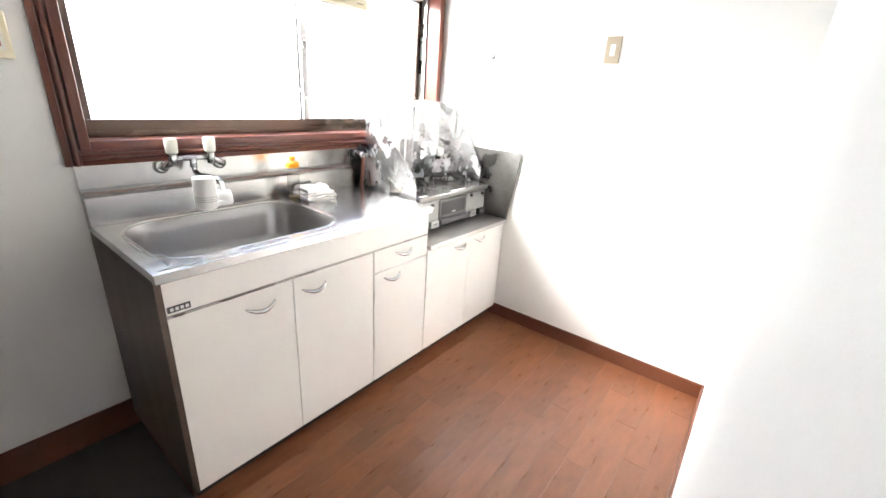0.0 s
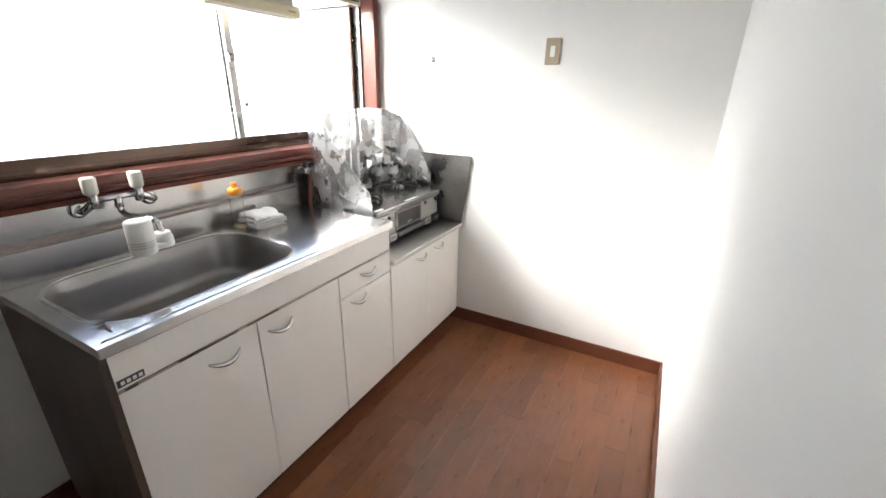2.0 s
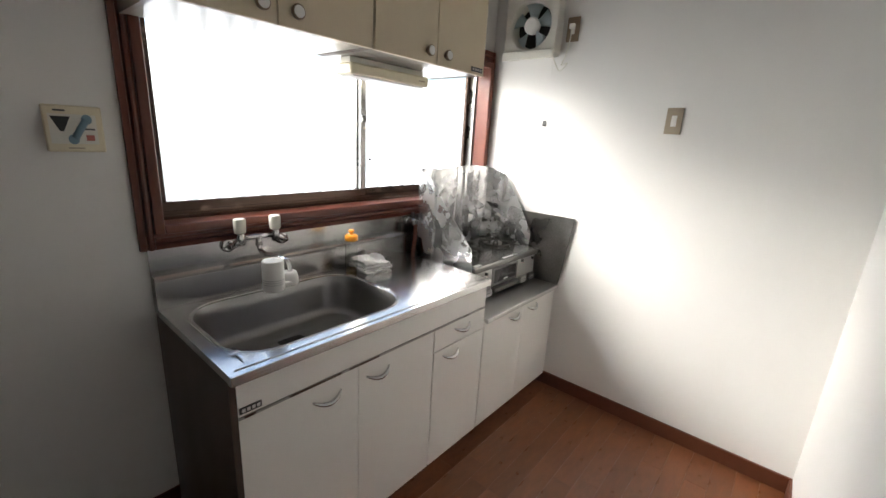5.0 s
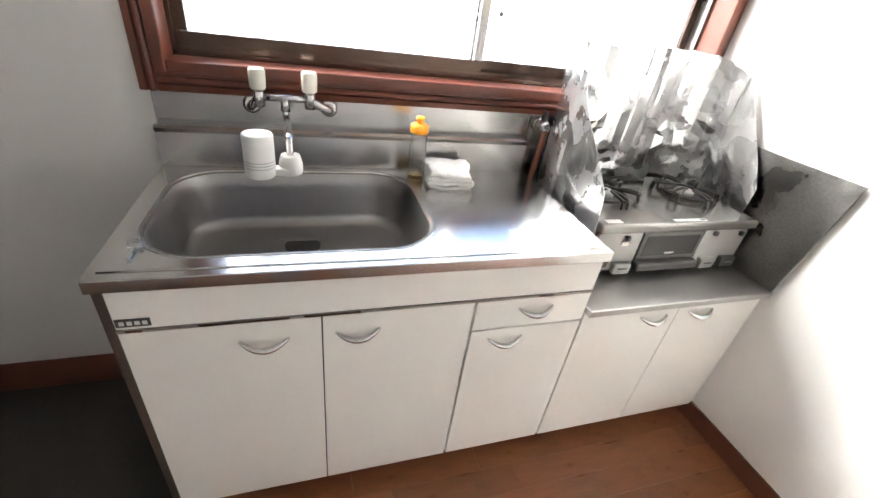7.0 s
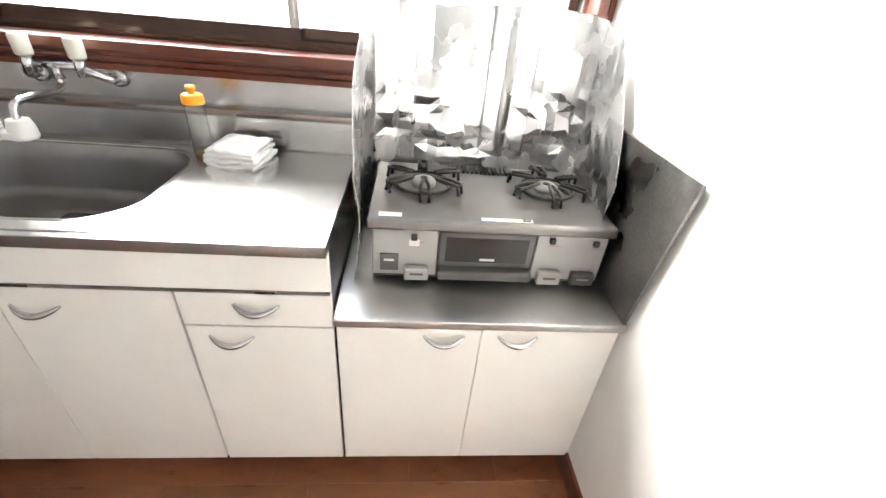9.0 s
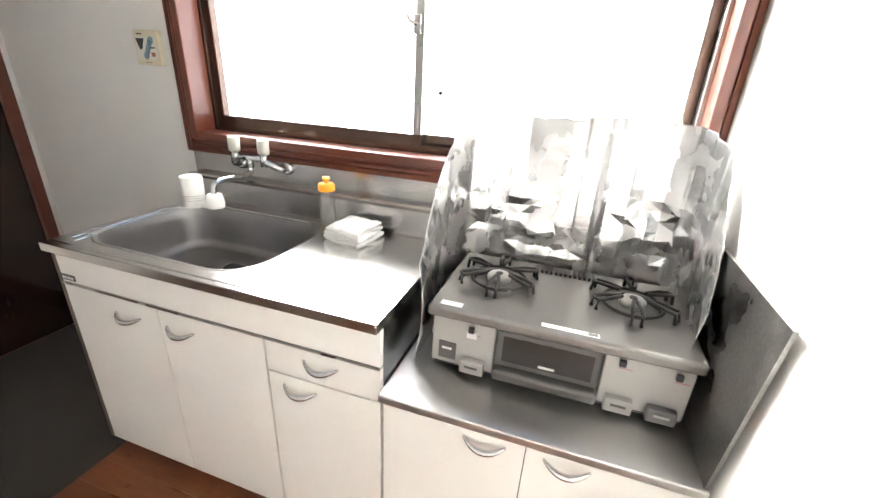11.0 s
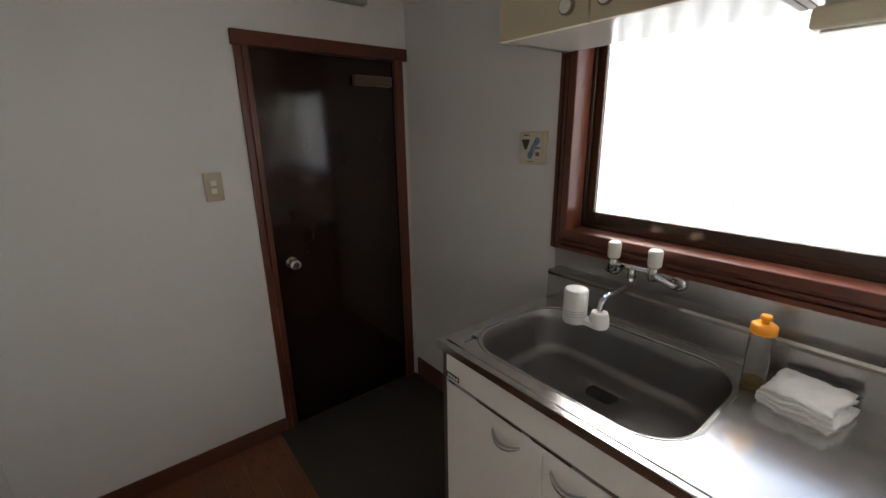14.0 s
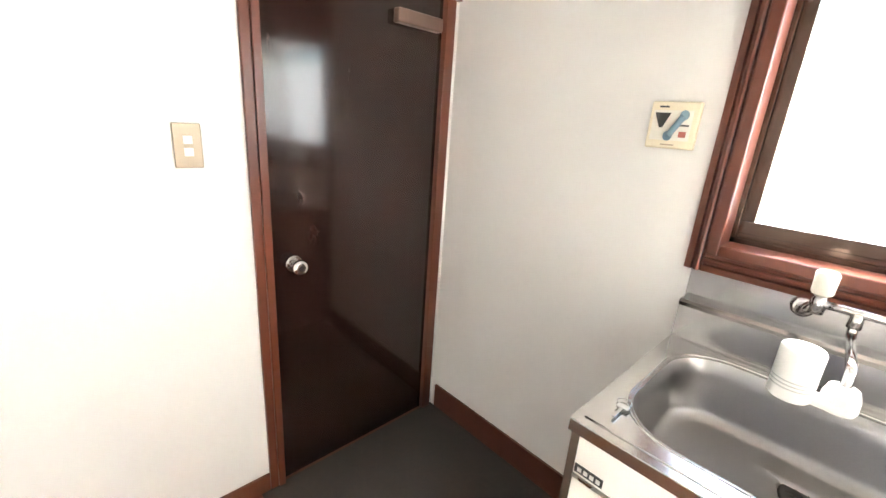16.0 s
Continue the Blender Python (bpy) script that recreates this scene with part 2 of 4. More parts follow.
def smooth_path(pts, n=6):
    """Catmull-Rom points through pts."""
    ps = [Vector(p) for p in pts]
    out = []
    for i in range(len(ps) - 1):
        p0, p1, p2, p3 = ps[max(i - 1, 0)], ps[i], ps[i + 1], ps[min(i + 2, len(ps) - 1)]
        for k in range(n):
            t = k / n
            out.append(0.5 * ((2 * p1) + (p2 - p0) * t + (2 * p0 - 5 * p1 + 4 * p2 - p3) * t * t + (3 * p1 - p0 - 3 * p2 + p3) * t ** 3))
    out.append(ps[-1])
    return out


def prism(bm, pts, axis, a, b):
    """Extrude a polygon of 2-D points along an axis from a to b."""
    def at(p, s):
        return {"x": (s, p[0], p[1]), "y": (p[0], s, p[1]), "z": (p[0], p[1], s)}[axis]
    lo = [bm.verts.new(at(p, a)) for p in pts]
    hi = [bm.verts.new(at(p, b)) for p in pts]
    bm.faces.new(lo)
    bm.faces.new(hi)
    for i in range(len(pts)):
        j = (i + 1) % len(pts)
        bm.faces.new((lo[i], lo[j], hi[j], hi[i]))
    bmesh.ops.recalc_face_normals(bm, faces=bm.faces)
    return bm


def world_loc(ob):
    v = Vector()
    while ob:
        v += ob.location
        ob = ob.parent
    return v


def part(name, bm, material, parent=None, label=""):
    """Link a bmesh, made in world places, as one mesh under a thing or part."""
    if parent:
        bmesh.ops.translate(bm, vec=-world_loc(parent), verts=bm.verts)
    me = bpy.data.meshes.new(name)
    bm.to_mesh(me)
    bm.free()
    me.materials.append(material)
    ob = new(name, me)
    ob.parent = parent
    if label:
        ob["label"] = label
    return ob


def thing(name, at, label, category, group="", kind=""):
    ob = new(name)
    ob.location = at
    ob.empty_display_size = 0.05
    return tagged(ob, label, category, group, kind)


def structure(name, bm, material, label, category):
    return tagged(part(name, bm, material), label, category, kind="structure")


# ---- the room ----
structure("floor", boxm(XL - 0.1, XR + 0.1, YB - 0.1, YW, -0.12, -0.012), gap_dark, "subfloor under brown wooden floor boards", "floor")

bm = bmesh.new()
x0, x1, z0, z1 = WIN
box(bm, XL - 0.12, x0, YW, YW + TH, -0.12, 2.85)
box(bm, x1, XR + 0.12, YW, YW + TH, -0.12, 2.85)
box(bm, x0, x1, YW, YW + TH, -0.12, z0)
box(bm, x0, x1, YW, YW + TH, z1, 2.85)
structure("wall_north", bm, wallpaper, "white papered wall with a wide kitchen window", "wall")
structure("wall_east", boxm(XR, XR + 0.12, YB, YW, -0.12, 2.85), wallpaper, "white papered wall beside the hob", "wall")
structure("wall_south", boxm(XL - 0.12, XR + 0.12, YB - 0.12, YB, -0.12, 2.85), wallpaper, "plain white papered wall facing the sink", "wall")
DY0, DY1, DZ = -0.772, 0.015, 1.95      # door opening
bm = bmesh.new()
box(bm, XL - 0.12, XL, YB, DY0, -0.12, 2.85)
box(bm, XL - 0.12, XL, DY1, YW, -0.12, 2.85)
box(bm, XL - 0.12, XL, DY0, DY1, DZ, 2.85)
structure("wall_west", bm, wallpaper, "white papered wall around a dark door", "wall")

# ceiling boards with joints between them
bm = bmesh.new()


def ceil_z(y):
    for (ya, za), (yb, zb) in zip(CEIL, CEIL[1:]):
        if yb <= y <= ya:
            return za + (zb - za) * (y - ya) / (yb - ya)
    return CEIL[-1][1]


ys = [YW, -0.40, -0.905, -1.40, YB]
xs = [XL - 0.05, -0.62, -0.165, 0.29, 0.745, 1.2, 1.655, XR + 0.05]
for ya, yb in zip(ys, ys[1:]):
    for xa, xb in zip(xs, xs[1:]):
        g = 0.0012
        za, zb = ceil_z(ya - g), ceil_z(yb + g)
        lo = [bm.verts.new(v) for v in ((xa + g, ya - g, za), (xb - g, ya - g, za), (xb - g, yb + g, zb), (xa + g, yb + g, zb))]
        hi = [bm.verts.new(v.co + Vector((0, 0, 0.012))) for v in lo]
        bm.faces.new(lo)
        for i in range(4):
            bm.faces.new((lo[i], lo[(i + 1) % 4], hi[(i + 1) % 4], hi[i]))
pts = [(YW + 0.05, CEIL[0][1] + 0.0), (CEIL[1][0], CEIL[1][1] + 0.012), (YB - 0.05, CEIL[2][1] + 0.010), (YB - 0.05, 2.95), (YW + 0.05, 2.95)]
prism(bm, pts, "x", XL - 0.1, XR + 0.1)
bmesh.ops.recalc_face_normals(bm, faces=bm.faces)
structure("ceiling", bm, ceiling_board, "sloping ceiling of pitted white acoustic boards", "ceiling")


def bar_between(a, b, w, h, inward):
    """Moulding of height h from a to b, standing out by w towards inward."""
    bm = bmesh.new()
    a, b, i = Vector(a), Vector(b), Vector(inward)
    prof = [(0, 0), (w, 0.004), (w, h), (0, h)]
    ra = [bm.verts.new(a + i * p + Vector((0, 0, -h + q))) for p, q in prof]
    rb = [bm.verts.new(b + i * p + Vector((0, 0, -h + q))) for p, q in prof]
    bm.faces.new(ra)
    bm.faces.new(rb)
    for k in range(4):
        bm.faces.new((ra[k], ra[(k + 1) % 4], rb[(k + 1) % 4], rb[k]))
    bmesh.ops.recalc_face_normals(bm, faces=bm.faces)
    return bm


cove = thing("ceiling_trim", (0, YW, 2.45), "dark brown wooden moulding round the ceiling", "trim", kind="structure")
part("moulding", bar_between((XL, YW, CEIL[0][1]), (XR, YW, CEIL[0][1]), 0.018, 0.042, (0, -1, 0)), wood_trim, cove)
for xw, d in ((XL, 1), (XR, -1)):
    part("moulding", bar_between((xw, YW - 0.019, ceil_z(YW - 0.019)), (xw, -0.905, CEIL[1][1]), 0.018, 0.042, (d, 0, 0)), wood_trim, cove)
    part("moulding", bar_between((xw, -0.906, CEIL[1][1]), (xw, YB + 0.019, CEIL[2][1]), 0.018, 0.042, (d, 0, 0)), wood_trim, cove)
part("moulding", bar_between((XL, YB, CEIL[2][1]), (XR, YB, CEIL[2][1]), 0.018, 0.042, (0, 1, 0)), wood_trim, cove)

base = thing("baseboard", (0, 0, 0), "dark reddish brown wooden baseboard", "baseboard", kind="structure")
HB = 0.08
part("board", boxm(XR - 0.012, XR, YB, YW - 0.56, -0.011, HB, bev=0.002), wood_base, base)
part("board", boxm(XL, XR - 0.013, YB, YB + 0.012, -0.011, HB, bev=0.002), wood_base, base)
part("board", boxm(XL, XL + 0.012, YB + 0.013, DY0 - 0.037, -0.011, HB, bev=0.002), wood_base, base)
part("board", boxm(XL + 0.03, 0.02, YW - 0.012, YW, -0.011, 0.13, bev=0.002), wood_base, base)

# ---- window ----
win = thing("window_1", ((x0 + x1) / 2, YW, z0), "sliding kitchen window in bronze sashes with reddish wooden casing", "window", kind="structure")
# stepped casing: a flat outer strip, a groove, a raised bead and an inner flat
XO0, XO1, ZO0, ZO1 = -0.02, XR - 0.002, 1.118, 2.085
STEPS = ((0.0, 0.016), (0.018, 0.019), (0.021, 0.008), (0.024, 0.008), (0.027, 0.022), (0.033, 0.024), (0.039, 0.021), (0.041, 0.010))


def casing(axis, a, b, outer, inner):
    """A moulded casing board along an axis, its profile running from the outer edge to the inner one."""
    sgn = 1 if inner > outer else -1
    pts = [(outer, YW - 0.001)]
    for d, h in STEPS:
        if d < abs(inner - outer) - 0.002:
            pts.append((outer + sgn * d, YW - h))
    pts += [(inner, pts[-1][1]), (inner, YW - 0.001)]
    if axis == "x":
        pts = [(q, p) for p, q in pts]
    return prism(bmesh.new(), pts, axis, a, b)


part("casing_left", casing("z", ZO0, ZO1, XO0, x0 - 0.02), wood_trim, win)
part("casing_right", casing("z", ZO0, ZO1, XO1, x1 + 0.02), wood_trim, win)
part("casing_bottom", casing("x", x0 - 0.0195, x1 + 0.0195, ZO0, z0 - 0.02), wood_trim, win)
part("casing_top", casing("x", x0 - 0.0195, x1 + 0.0195, ZO1, z1 + 0.02), wood_trim, win)
part("jamb_left", boxm(x0 - 0.0195, x0 + 0.012, YW - 0.027, YW + 0.075, z0 - 0.0195, z1 + 0.0195, bev=0.004), wood_trim, win)
part("jamb_right", boxm(x1 - 0.012, x1 + 0.0195, YW - 0.027, YW + 0.075, z0 - 0.0195, z1 + 0.0195, bev=0.004), wood_trim, win)
part("window_sill", boxm(x0 + 0.0125, x1 - 0.0125, YW - 0.027, YW + 0.075, z0 - 0.0195, z0 + 0.012, bev=0.004), wood_trim, win)
part("head", boxm(x0 + 0.0125, x1 - 0.0125, YW - 0.027, YW + 0.075, z1 - 0.012, z1 + 0.0195, bev=0.004), wood_trim, win)
# outer aluminium frame with two tracks
part("frame_bottom", boxm(x0, x1, YW + 0.076, YW + 0.155, z0 - 0.01, z0 + 0.026, bev=0.002), bronze, win)
part("track", boxm(x0, x1, YW + 0.082, YW + 0.088, z0 + 0.026, z0 + 0.04), bronze, win)
part("frame_top", boxm(x0, x1, YW + 0.076, YW + 0.155, z1 - 0.016, z1 + 0.01, bev=0.002), bronze, win)
part("frame_left", boxm(x0 - 0.01, x0 + 0.024, YW + 0.076, YW + 0.155, z0, z1, bev=0.002), bronze, win)
part("frame_right", boxm(x1 - 0.024, x1 + 0.01, YW + 0.076, YW + 0.155, z0, z1, bev=0.002), silver_alu, win)
XM = 1.0


def sash(xa, xb, y, mid_left):
    s = part("sash", boxm(xa, xb, y - 0.011, y + 0.011, z0 + 0.027, z0 + 0.075, bev=0.002), bronze, win, "bronze sliding sash")
    part("top_rail", boxm(xa, xb, y - 0.011, y + 0.011, z1 - 0.042, z1 - 0.017, bev=0.002), bronze, s)
    for q, (a, b) in enumerate(((xa, xa + 0.032), (xb - 0.032, xb))):
        inner = (q == 0) == mid_left
        part("stile", boxm(a, b, y - 0.011, y + 0.011, z0 + 0.0755, z1 - 0.0425, bev=0.002), silver_alu if inner else bronze, s)
    g = part("pane", boxm(xa + 0.028, xb - 0.028, y - 0.002, y + 0.002, z0 + 0.07, z1 - 0.04), pane_glass, s, "clear window pane")
    g.visible_shadow = False
    return s


sash(x0 + 0.024, XM + 0.018, YW + 0.098, False)
sash(XM - 0.018, x1 - 0.024, YW + 0.130, True)
lock = part("window_lock", boxm(XM - 0.016, XM + 0.01, YW + 0.070, YW + 0.087, 1.60, 1.66, bev=0.003), silver_alu, win, "crescent window lock")
part("lock_lever", tubem(smooth_path([(XM - 0.005, YW + 0.066, 1.63), (XM - 0.03, YW + 0.062, 1.645), (XM - 0.03, YW + 0.060, 1.672)]), 0.006), silver_alu, lock)
part("sash_pull", boxm(XM - 0.004, XM + 0.006, YW + 0.078, YW + 0.0865, 1.29, 1.36, bev=0.002), silver_alu, win)

# small dark sticker dot on the right pane
part("pane_sticker", tubem([(1.075, YW + 0.1275, 1.415), (1.075, YW + 0.122, 1.415)], 0.008, 14), dark_panel, win)

# ---- outside ----
structure("ground", boxm(-60, 60, YW + TH, 60, -0.35, -0.3), concrete, "grey concrete ground outside the window", "ground")
bm = bmesh.new()
N = 520
top, bot = [], []
for i in range(N + 1):
    x = -4.6 + 9.6 * i / N
    y = 1.6 - 0.022 * math.cos(2 * math.pi * x / 0.165)
    top.append(bm.verts.new((x, y, 2.1)))
    bot.append(bm.verts.new((x, y, -0.3)))
for i in range(N):
    f = bm.faces.new((bot[i], bot[i + 1], top[i + 1], top[i]))
    f.smooth = True
fence = thing("corrugated_fence", (0, 1.6, -0.3), "white translucent corrugated sheet screen outside the window, sunlight put in as glow", "fence")
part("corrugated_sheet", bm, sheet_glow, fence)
part("rail", boxm(-4.6, 5.0, 1.63, 1.67, 1.96, 2.02), silver_alu, fence)
for xp in (-4.3, 0.3, 4.7):
    part("post", boxm(xp, xp + 0.05, 1.63, 1.68, -0.3, 1.96), silver_alu, fence)

# ---- door ----
door = thing("door_1", (XL, (DY0 + DY1) / 2, 0), "closed glossy dark brown door in a reddish wooden frame", "door", kind="structure")
part("casing", boxm(XL - 0.02, XL + 0.014, DY0 - 0.036, DY0 - 0.005, -0.011, 1.985, bev=0.003), wood_trim, door)
part("jamb", boxm(XL - 0.11, XL + 0.02, DY0 - 0.0045, DY0 + 0.022, -0.011, DZ - 0.001, bev=0.003), wood_trim, door)
part("jamb", boxm(XL - 0.11, XL + 0.016, DY1 - 0.02, DY1 + 0.03, -0.011, DZ - 0.001, bev=0.003), wood_trim, door)
part("lintel", boxm(XL - 0.10, XL + 0.022, DY0 - 0.045, YW - 0.002, DZ, DZ + 0.062, bev=0.004), wood_trim, door)
leaf = part("door_leaf", boxm(XL - 0.045, XL - 0.008, DY0 + 0.0235, DY1 - 0.0215, 0.004, DZ - 0.004, bev=0.002), door_brown, door, "glossy dark brown veneer door leaf")
part("rose", tubem([(XL - 0.009, -0.668, 0.945), (XL - 0.001, -0.668, 0.945)], [0.033, 0.030], 28), chrome, leaf)
part("door_knob", tubem([(XL - 0.001, -0.668, 0.945), (XL + 0.02, -0.668, 0.945), (XL + 0.03, -0.668, 0.945), (XL + 0.044, -0.668, 0.945), (XL + 0.056, -0.668, 0.945), (XL + 0.058, -0.668, 0.945)], [0.013, 0.014, 0.025, 0.029, 0.025, 0.016], 28), chrome, leaf, "round chrome door knob")
part("keyhole", tubem([(XL + 0.0575, -0.668, 0.945), (XL + 0.06, -0.668, 0.945)], 0.009, 16), gap_shade, leaf)
part("door_closer", boxm(XL - 0.007, XL + 0.03, -0.255, -0.035, 1.815, 1.865, bev=0.006), closer_brown, door, "brown metal door closer body")
# unseen sheet added behind the leaf to close off the opening
part("opening_blocker", boxm(XL - 0.115, XL - 0.10, DY0 - 0.02, DY1 + 0.03, -0.01, DZ), gap_shade, door)

# ---- base cabinets ----
YF = -0.535                            # door faces


def arc_handle(x, z, parent, w=0.110, drop=0.016):
    """A chrome crescent pull, bowed downwards and outwards."""
    pts = []
    rs = []
    for i in range(15):
        s = -1 + 2 * i / 14
        pts.append((x + s * w / 2, YF - 0.004 - 0.021 * (1 - s * s), z - drop * (1 - s * s)))
        rs.append(0.0035 + 0.0055 * (1 - s * s))
    part("handle", tubem(pts, rs, 12), chrome, parent, "curved chrome pull")


def cabinet_door(name, xa, xb, za, zb, parent, hx, hz):
    d = part(name, boxm(xa, xb, YF, YF + 0.018, za, zb, bev=0.0015), white_lam, parent)
    arc_handle(hx, hz, d)
    return d


sink_cab = thing("sink_cabinet", (0.6, -0.25, 0.0), "white laminate sink base cabinet with two doors and a drawer", "cabinet")
CB = 0.064
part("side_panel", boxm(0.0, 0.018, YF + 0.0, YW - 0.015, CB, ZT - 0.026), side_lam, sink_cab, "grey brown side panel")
part("side_panel", boxm(1.182, 1.1995, YF + 0.019, YW - 0.015, CB, ZT - 0.026), steel_dark, sink_cab)
part("bottom_panel", boxm(0.0185, 1.1815, YF + 0.019, YW - 0.015, CB, CB + 0.016), side_lam, sink_cab)
part("back_panel", boxm(0.0185, 1.1815, YW - 0.014, YW - 0.008, CB, ZT - 0.026), side_lam, sink_cab)
# dark sheet behind the doors, painting the shade in their seams
part("body", boxm(0.0185, 1.1815, YF + 0.0195, YF + 0.03, CB + 0.017, ZT - 0.027), gap_shade, sink_cab)
# toe recess shade put into the plinth's near-black colour
part("plinth", boxm(0.02, 1.18, YF + 0.05, YF + 0.065, -0.011, CB - 0.001), gap_shade, sink_cab)
fp = part("front_panel", boxm(0.0185, 1.199, YF, YF + 0.018, 0.766, ZT - 0.027, bev=0.0015), white_lam, sink_cab)
part("drip_rail", boxm(0.0185, 1.199, YF - 0.003, YF + 0.016, 0.7575, 0.7645), silver_alu, sink_cab)
np_ = part("name_plate", boxm(0.022, 0.085, YF - 0.003, YF - 0.0005, 0.775, 0.795), ink, sink_cab, "small dark maker's plate")
for k in range(4):
    part("plate_mark", boxm(0.029 + k * 0.014, 0.038 + k * 0.014, YF - 0.0042, YF - 0.003, 0.780, 0.790), sticker_white, np_)
XD = 0.832
cabinet_door("door", 0.0185, 0.4295, CB + 0.002, 0.7555, sink_cab, 0.300, 0.702)
cabinet_door("door", 0.433, XD - 0.003, CB + 0.002, 0.7555, sink_cab, 0.518, 0.704)
cabinet_door("drawer", XD + 0.003, 1.199, 0.652, 0.7545, sink_cab, 1.02, 0.724)
cabinet_door("door", XD + 0.004, 1.199, CB + 0.002, 0.6465, sink_cab, 0.945, 0.617)

gas_cab = thing("hob_cabinet", (1.58, -0.25, 0.0), "low white laminate hob cabinet with two doors", "cabinet")
GX0, GX1 = 1.203, XR - 0.004
part("side_panel", boxm(GX0, GX0 + 0.016, YF + 0.019, YW - 0.01, CB, ZG - 0.026), side_lam, gas_cab)
part("side_panel", boxm(GX1 - 0.016, GX1, YF + 0.019, YW - 0.01, CB, ZG - 0.026), side_lam, gas_cab)
# sheet behind the hob doors, seam shade painted the same way
part("body", boxm(GX0 + 0.0165, GX1 - 0.0165, YF + 0.0195, YF + 0.03, CB, ZG - 0.026), gap_shade, gas_cab)
part("bottom_panel", boxm(GX0 + 0.0165, GX1 - 0.0165, YF + 0.031, YW - 0.01, CB, CB + 0.016), side_lam, gas_cab)
# plinth coloured for the shade under the hob cabinet
part("plinth", boxm(GX0, GX1, YF + 0.05, YF + 0.065, -0.011, CB - 0.001), gap_shade, gas_cab)
GM = 1.590
cabinet_door("door", GX0 + 0.004, GM - 0.0012, CB + 0.002, ZG - 0.029, gas_cab, 1.488, 0.632)
cabinet_door("door", GM + 0.0012, GX1, CB + 0.002, ZG - 0.029, gas_cab, 1.688, 0.636)

shelf = thing("hob_worktop", (1.58, -0.25, ZG), "stainless steel hob shelf with a raised side guard", "worktop")
part("top", boxm(GX0, GX1, -0.560, YW - 0.004, ZG - 0.025, ZG, bev=0.004), shelf_steel, shelf)
part("back_guard", boxm(GX0, GX1 - 0.016, YW - 0.012, YW - 0.004, ZG + 0.001, 1.112), steel_dark, shelf)
sg = bmesh.new()
prism(sg, [(-0.555, ZG + 0.002), (-0.612, 1.128), (YW - 0.02, 1.125), (YW - 0.02, ZG + 0.002)], "x", GX1 - 0.014, GX1 - 0.006)
part("side_guard", sg, guard_steel, shelf, "mottled steel splash guard leaning on the wall, dark reflections put into its tone")

# ---- sink top ----
sink = thing("kitchen_sink", (0.6, -0.25, ZT), "stainless steel sink worktop with a deep rounded basin", "sink")
BX0, BX1, BY0, BY1 = 0.055, 0.728, -0.478, -0.02
BR = 0.13


def rounded(x0r, x1r, y0r, y1r, r, n=10):
    out = []
    for cx, cy, a0 in ((x1r - r, y1r - r, 0), (x0r + r, y1r - r, 90), (x0r + r, y0r + r, 180), (x1r - r, y0r + r, 270)):
        for k in range(n + 1):
            a = radians(a0 + 90 * k / n)
            out.append((cx + r * math.cos(a), cy + r * math.sin(a)))
    return out


def rings_mesh(loops):
    bm = bmesh.new()
    vr = [[bm.verts.new(p) for p in lp] for lp in loops]
    for a, b in zip(vr, vr[1:]):
        n = len(a)
        for i in range(n):
            f = bm.faces.new((a[i], a[(i + 1) % n], b[(i + 1) % n], b[i]))
            f.smooth = True
    return bm, vr


def outer_loop(x0r, x1r, y0r, y1r, inner, z):
    """Points on a rectangle, one for each point of the inner loop."""
    cx, cy = (BX0 + BX1) / 2, (BY0 + BY1) / 2
    out = []
    for px, py in inner:
        dx, dy = px - cx, py - cy
        s = 1e9
        if dx > 1e-9: s = min(s, (x1r - cx) / dx)
        if dx < -1e-9: s = min(s, (x0r - cx) / dx)
        if dy > 1e-9: s = min(s, (y1r - cy) / dy)
        if dy < -1e-9: s = min(s, (y0r - cy) / dy)
        out.append((cx + dx * s, cy + dy * s, z))
    return out


rim = rounded(BX0, BX1, BY0, BY1, BR)
rim_out = rounded(BX0 - 0.012, BX1 + 0.012, BY0 - 0.012, BY1 + 0.012, BR + 0.012)
lp_out = outer_loop(0.0, 0.80, -0.556, YW - 0.045, rim, ZT)
bm, vr = rings_mesh([lp_out, [(x, y, ZT) for x, y in rim_out], [(x, y, ZT - 0.003) for x, y in rim]])
for f in bm.faces:
    f.smooth = False
# corners of the plate
for cxp, cyp in ((0.0, -0.556), (0.80, -0.556), (0.0, YW - 0.045), (0.80, YW - 0.045)):
    best = min(range(len(lp_out)), key=lambda i: (lp_out[i][0] - cxp) ** 2 + (lp_out[i][1] - cyp) ** 2)
    vr[0][best].co = (cxp, cyp, ZT)
part("drainer", boxm(0.80, 1.2, -0.556, YW - 0.045, ZT - 0.0015, ZT), steel, sink)
part("front_lip", boxm(0.0, 1.2, -0.558, -0.550, ZT - 0.03, ZT - 0.0004, bev=0.002), steel, sink)
part("end_lip", boxm(0.0, 0.006, -0.5495, YW - 0.045, ZT - 0.03, ZT - 0.0006), steel, sink)
part("end_lip", boxm(1.194, 1.2, -0.5495, YW - 0.045, ZT - 0.03, ZT - 0.0018), steel, sink)
bmesh.ops.recalc_face_normals(bm, faces=bm.faces)
part("worktop", bm, steel, sink, "brushed steel drainer top")
part("raised_edge", tubem(smooth_path([(0.02, -0.53, ZT), (0.6, -0.535, ZT), (1.18, -0.535, ZT)], 4), 0.003, 8), steel, sink)
part("rim_bead", tubem([(x, y, ZT - 0.001) for x, y in rim_out + rim_out[:1]], 0.0035, 8, cap=False), steel, sink, "raised bright rim round the basin")
loops = [[(x, y, ZT - 0.003) for x, y in rim]]
BASIN = [(0.004, 0.010), (0.010, 0.05), (0.018, 0.11), (0.022, 0.135)]
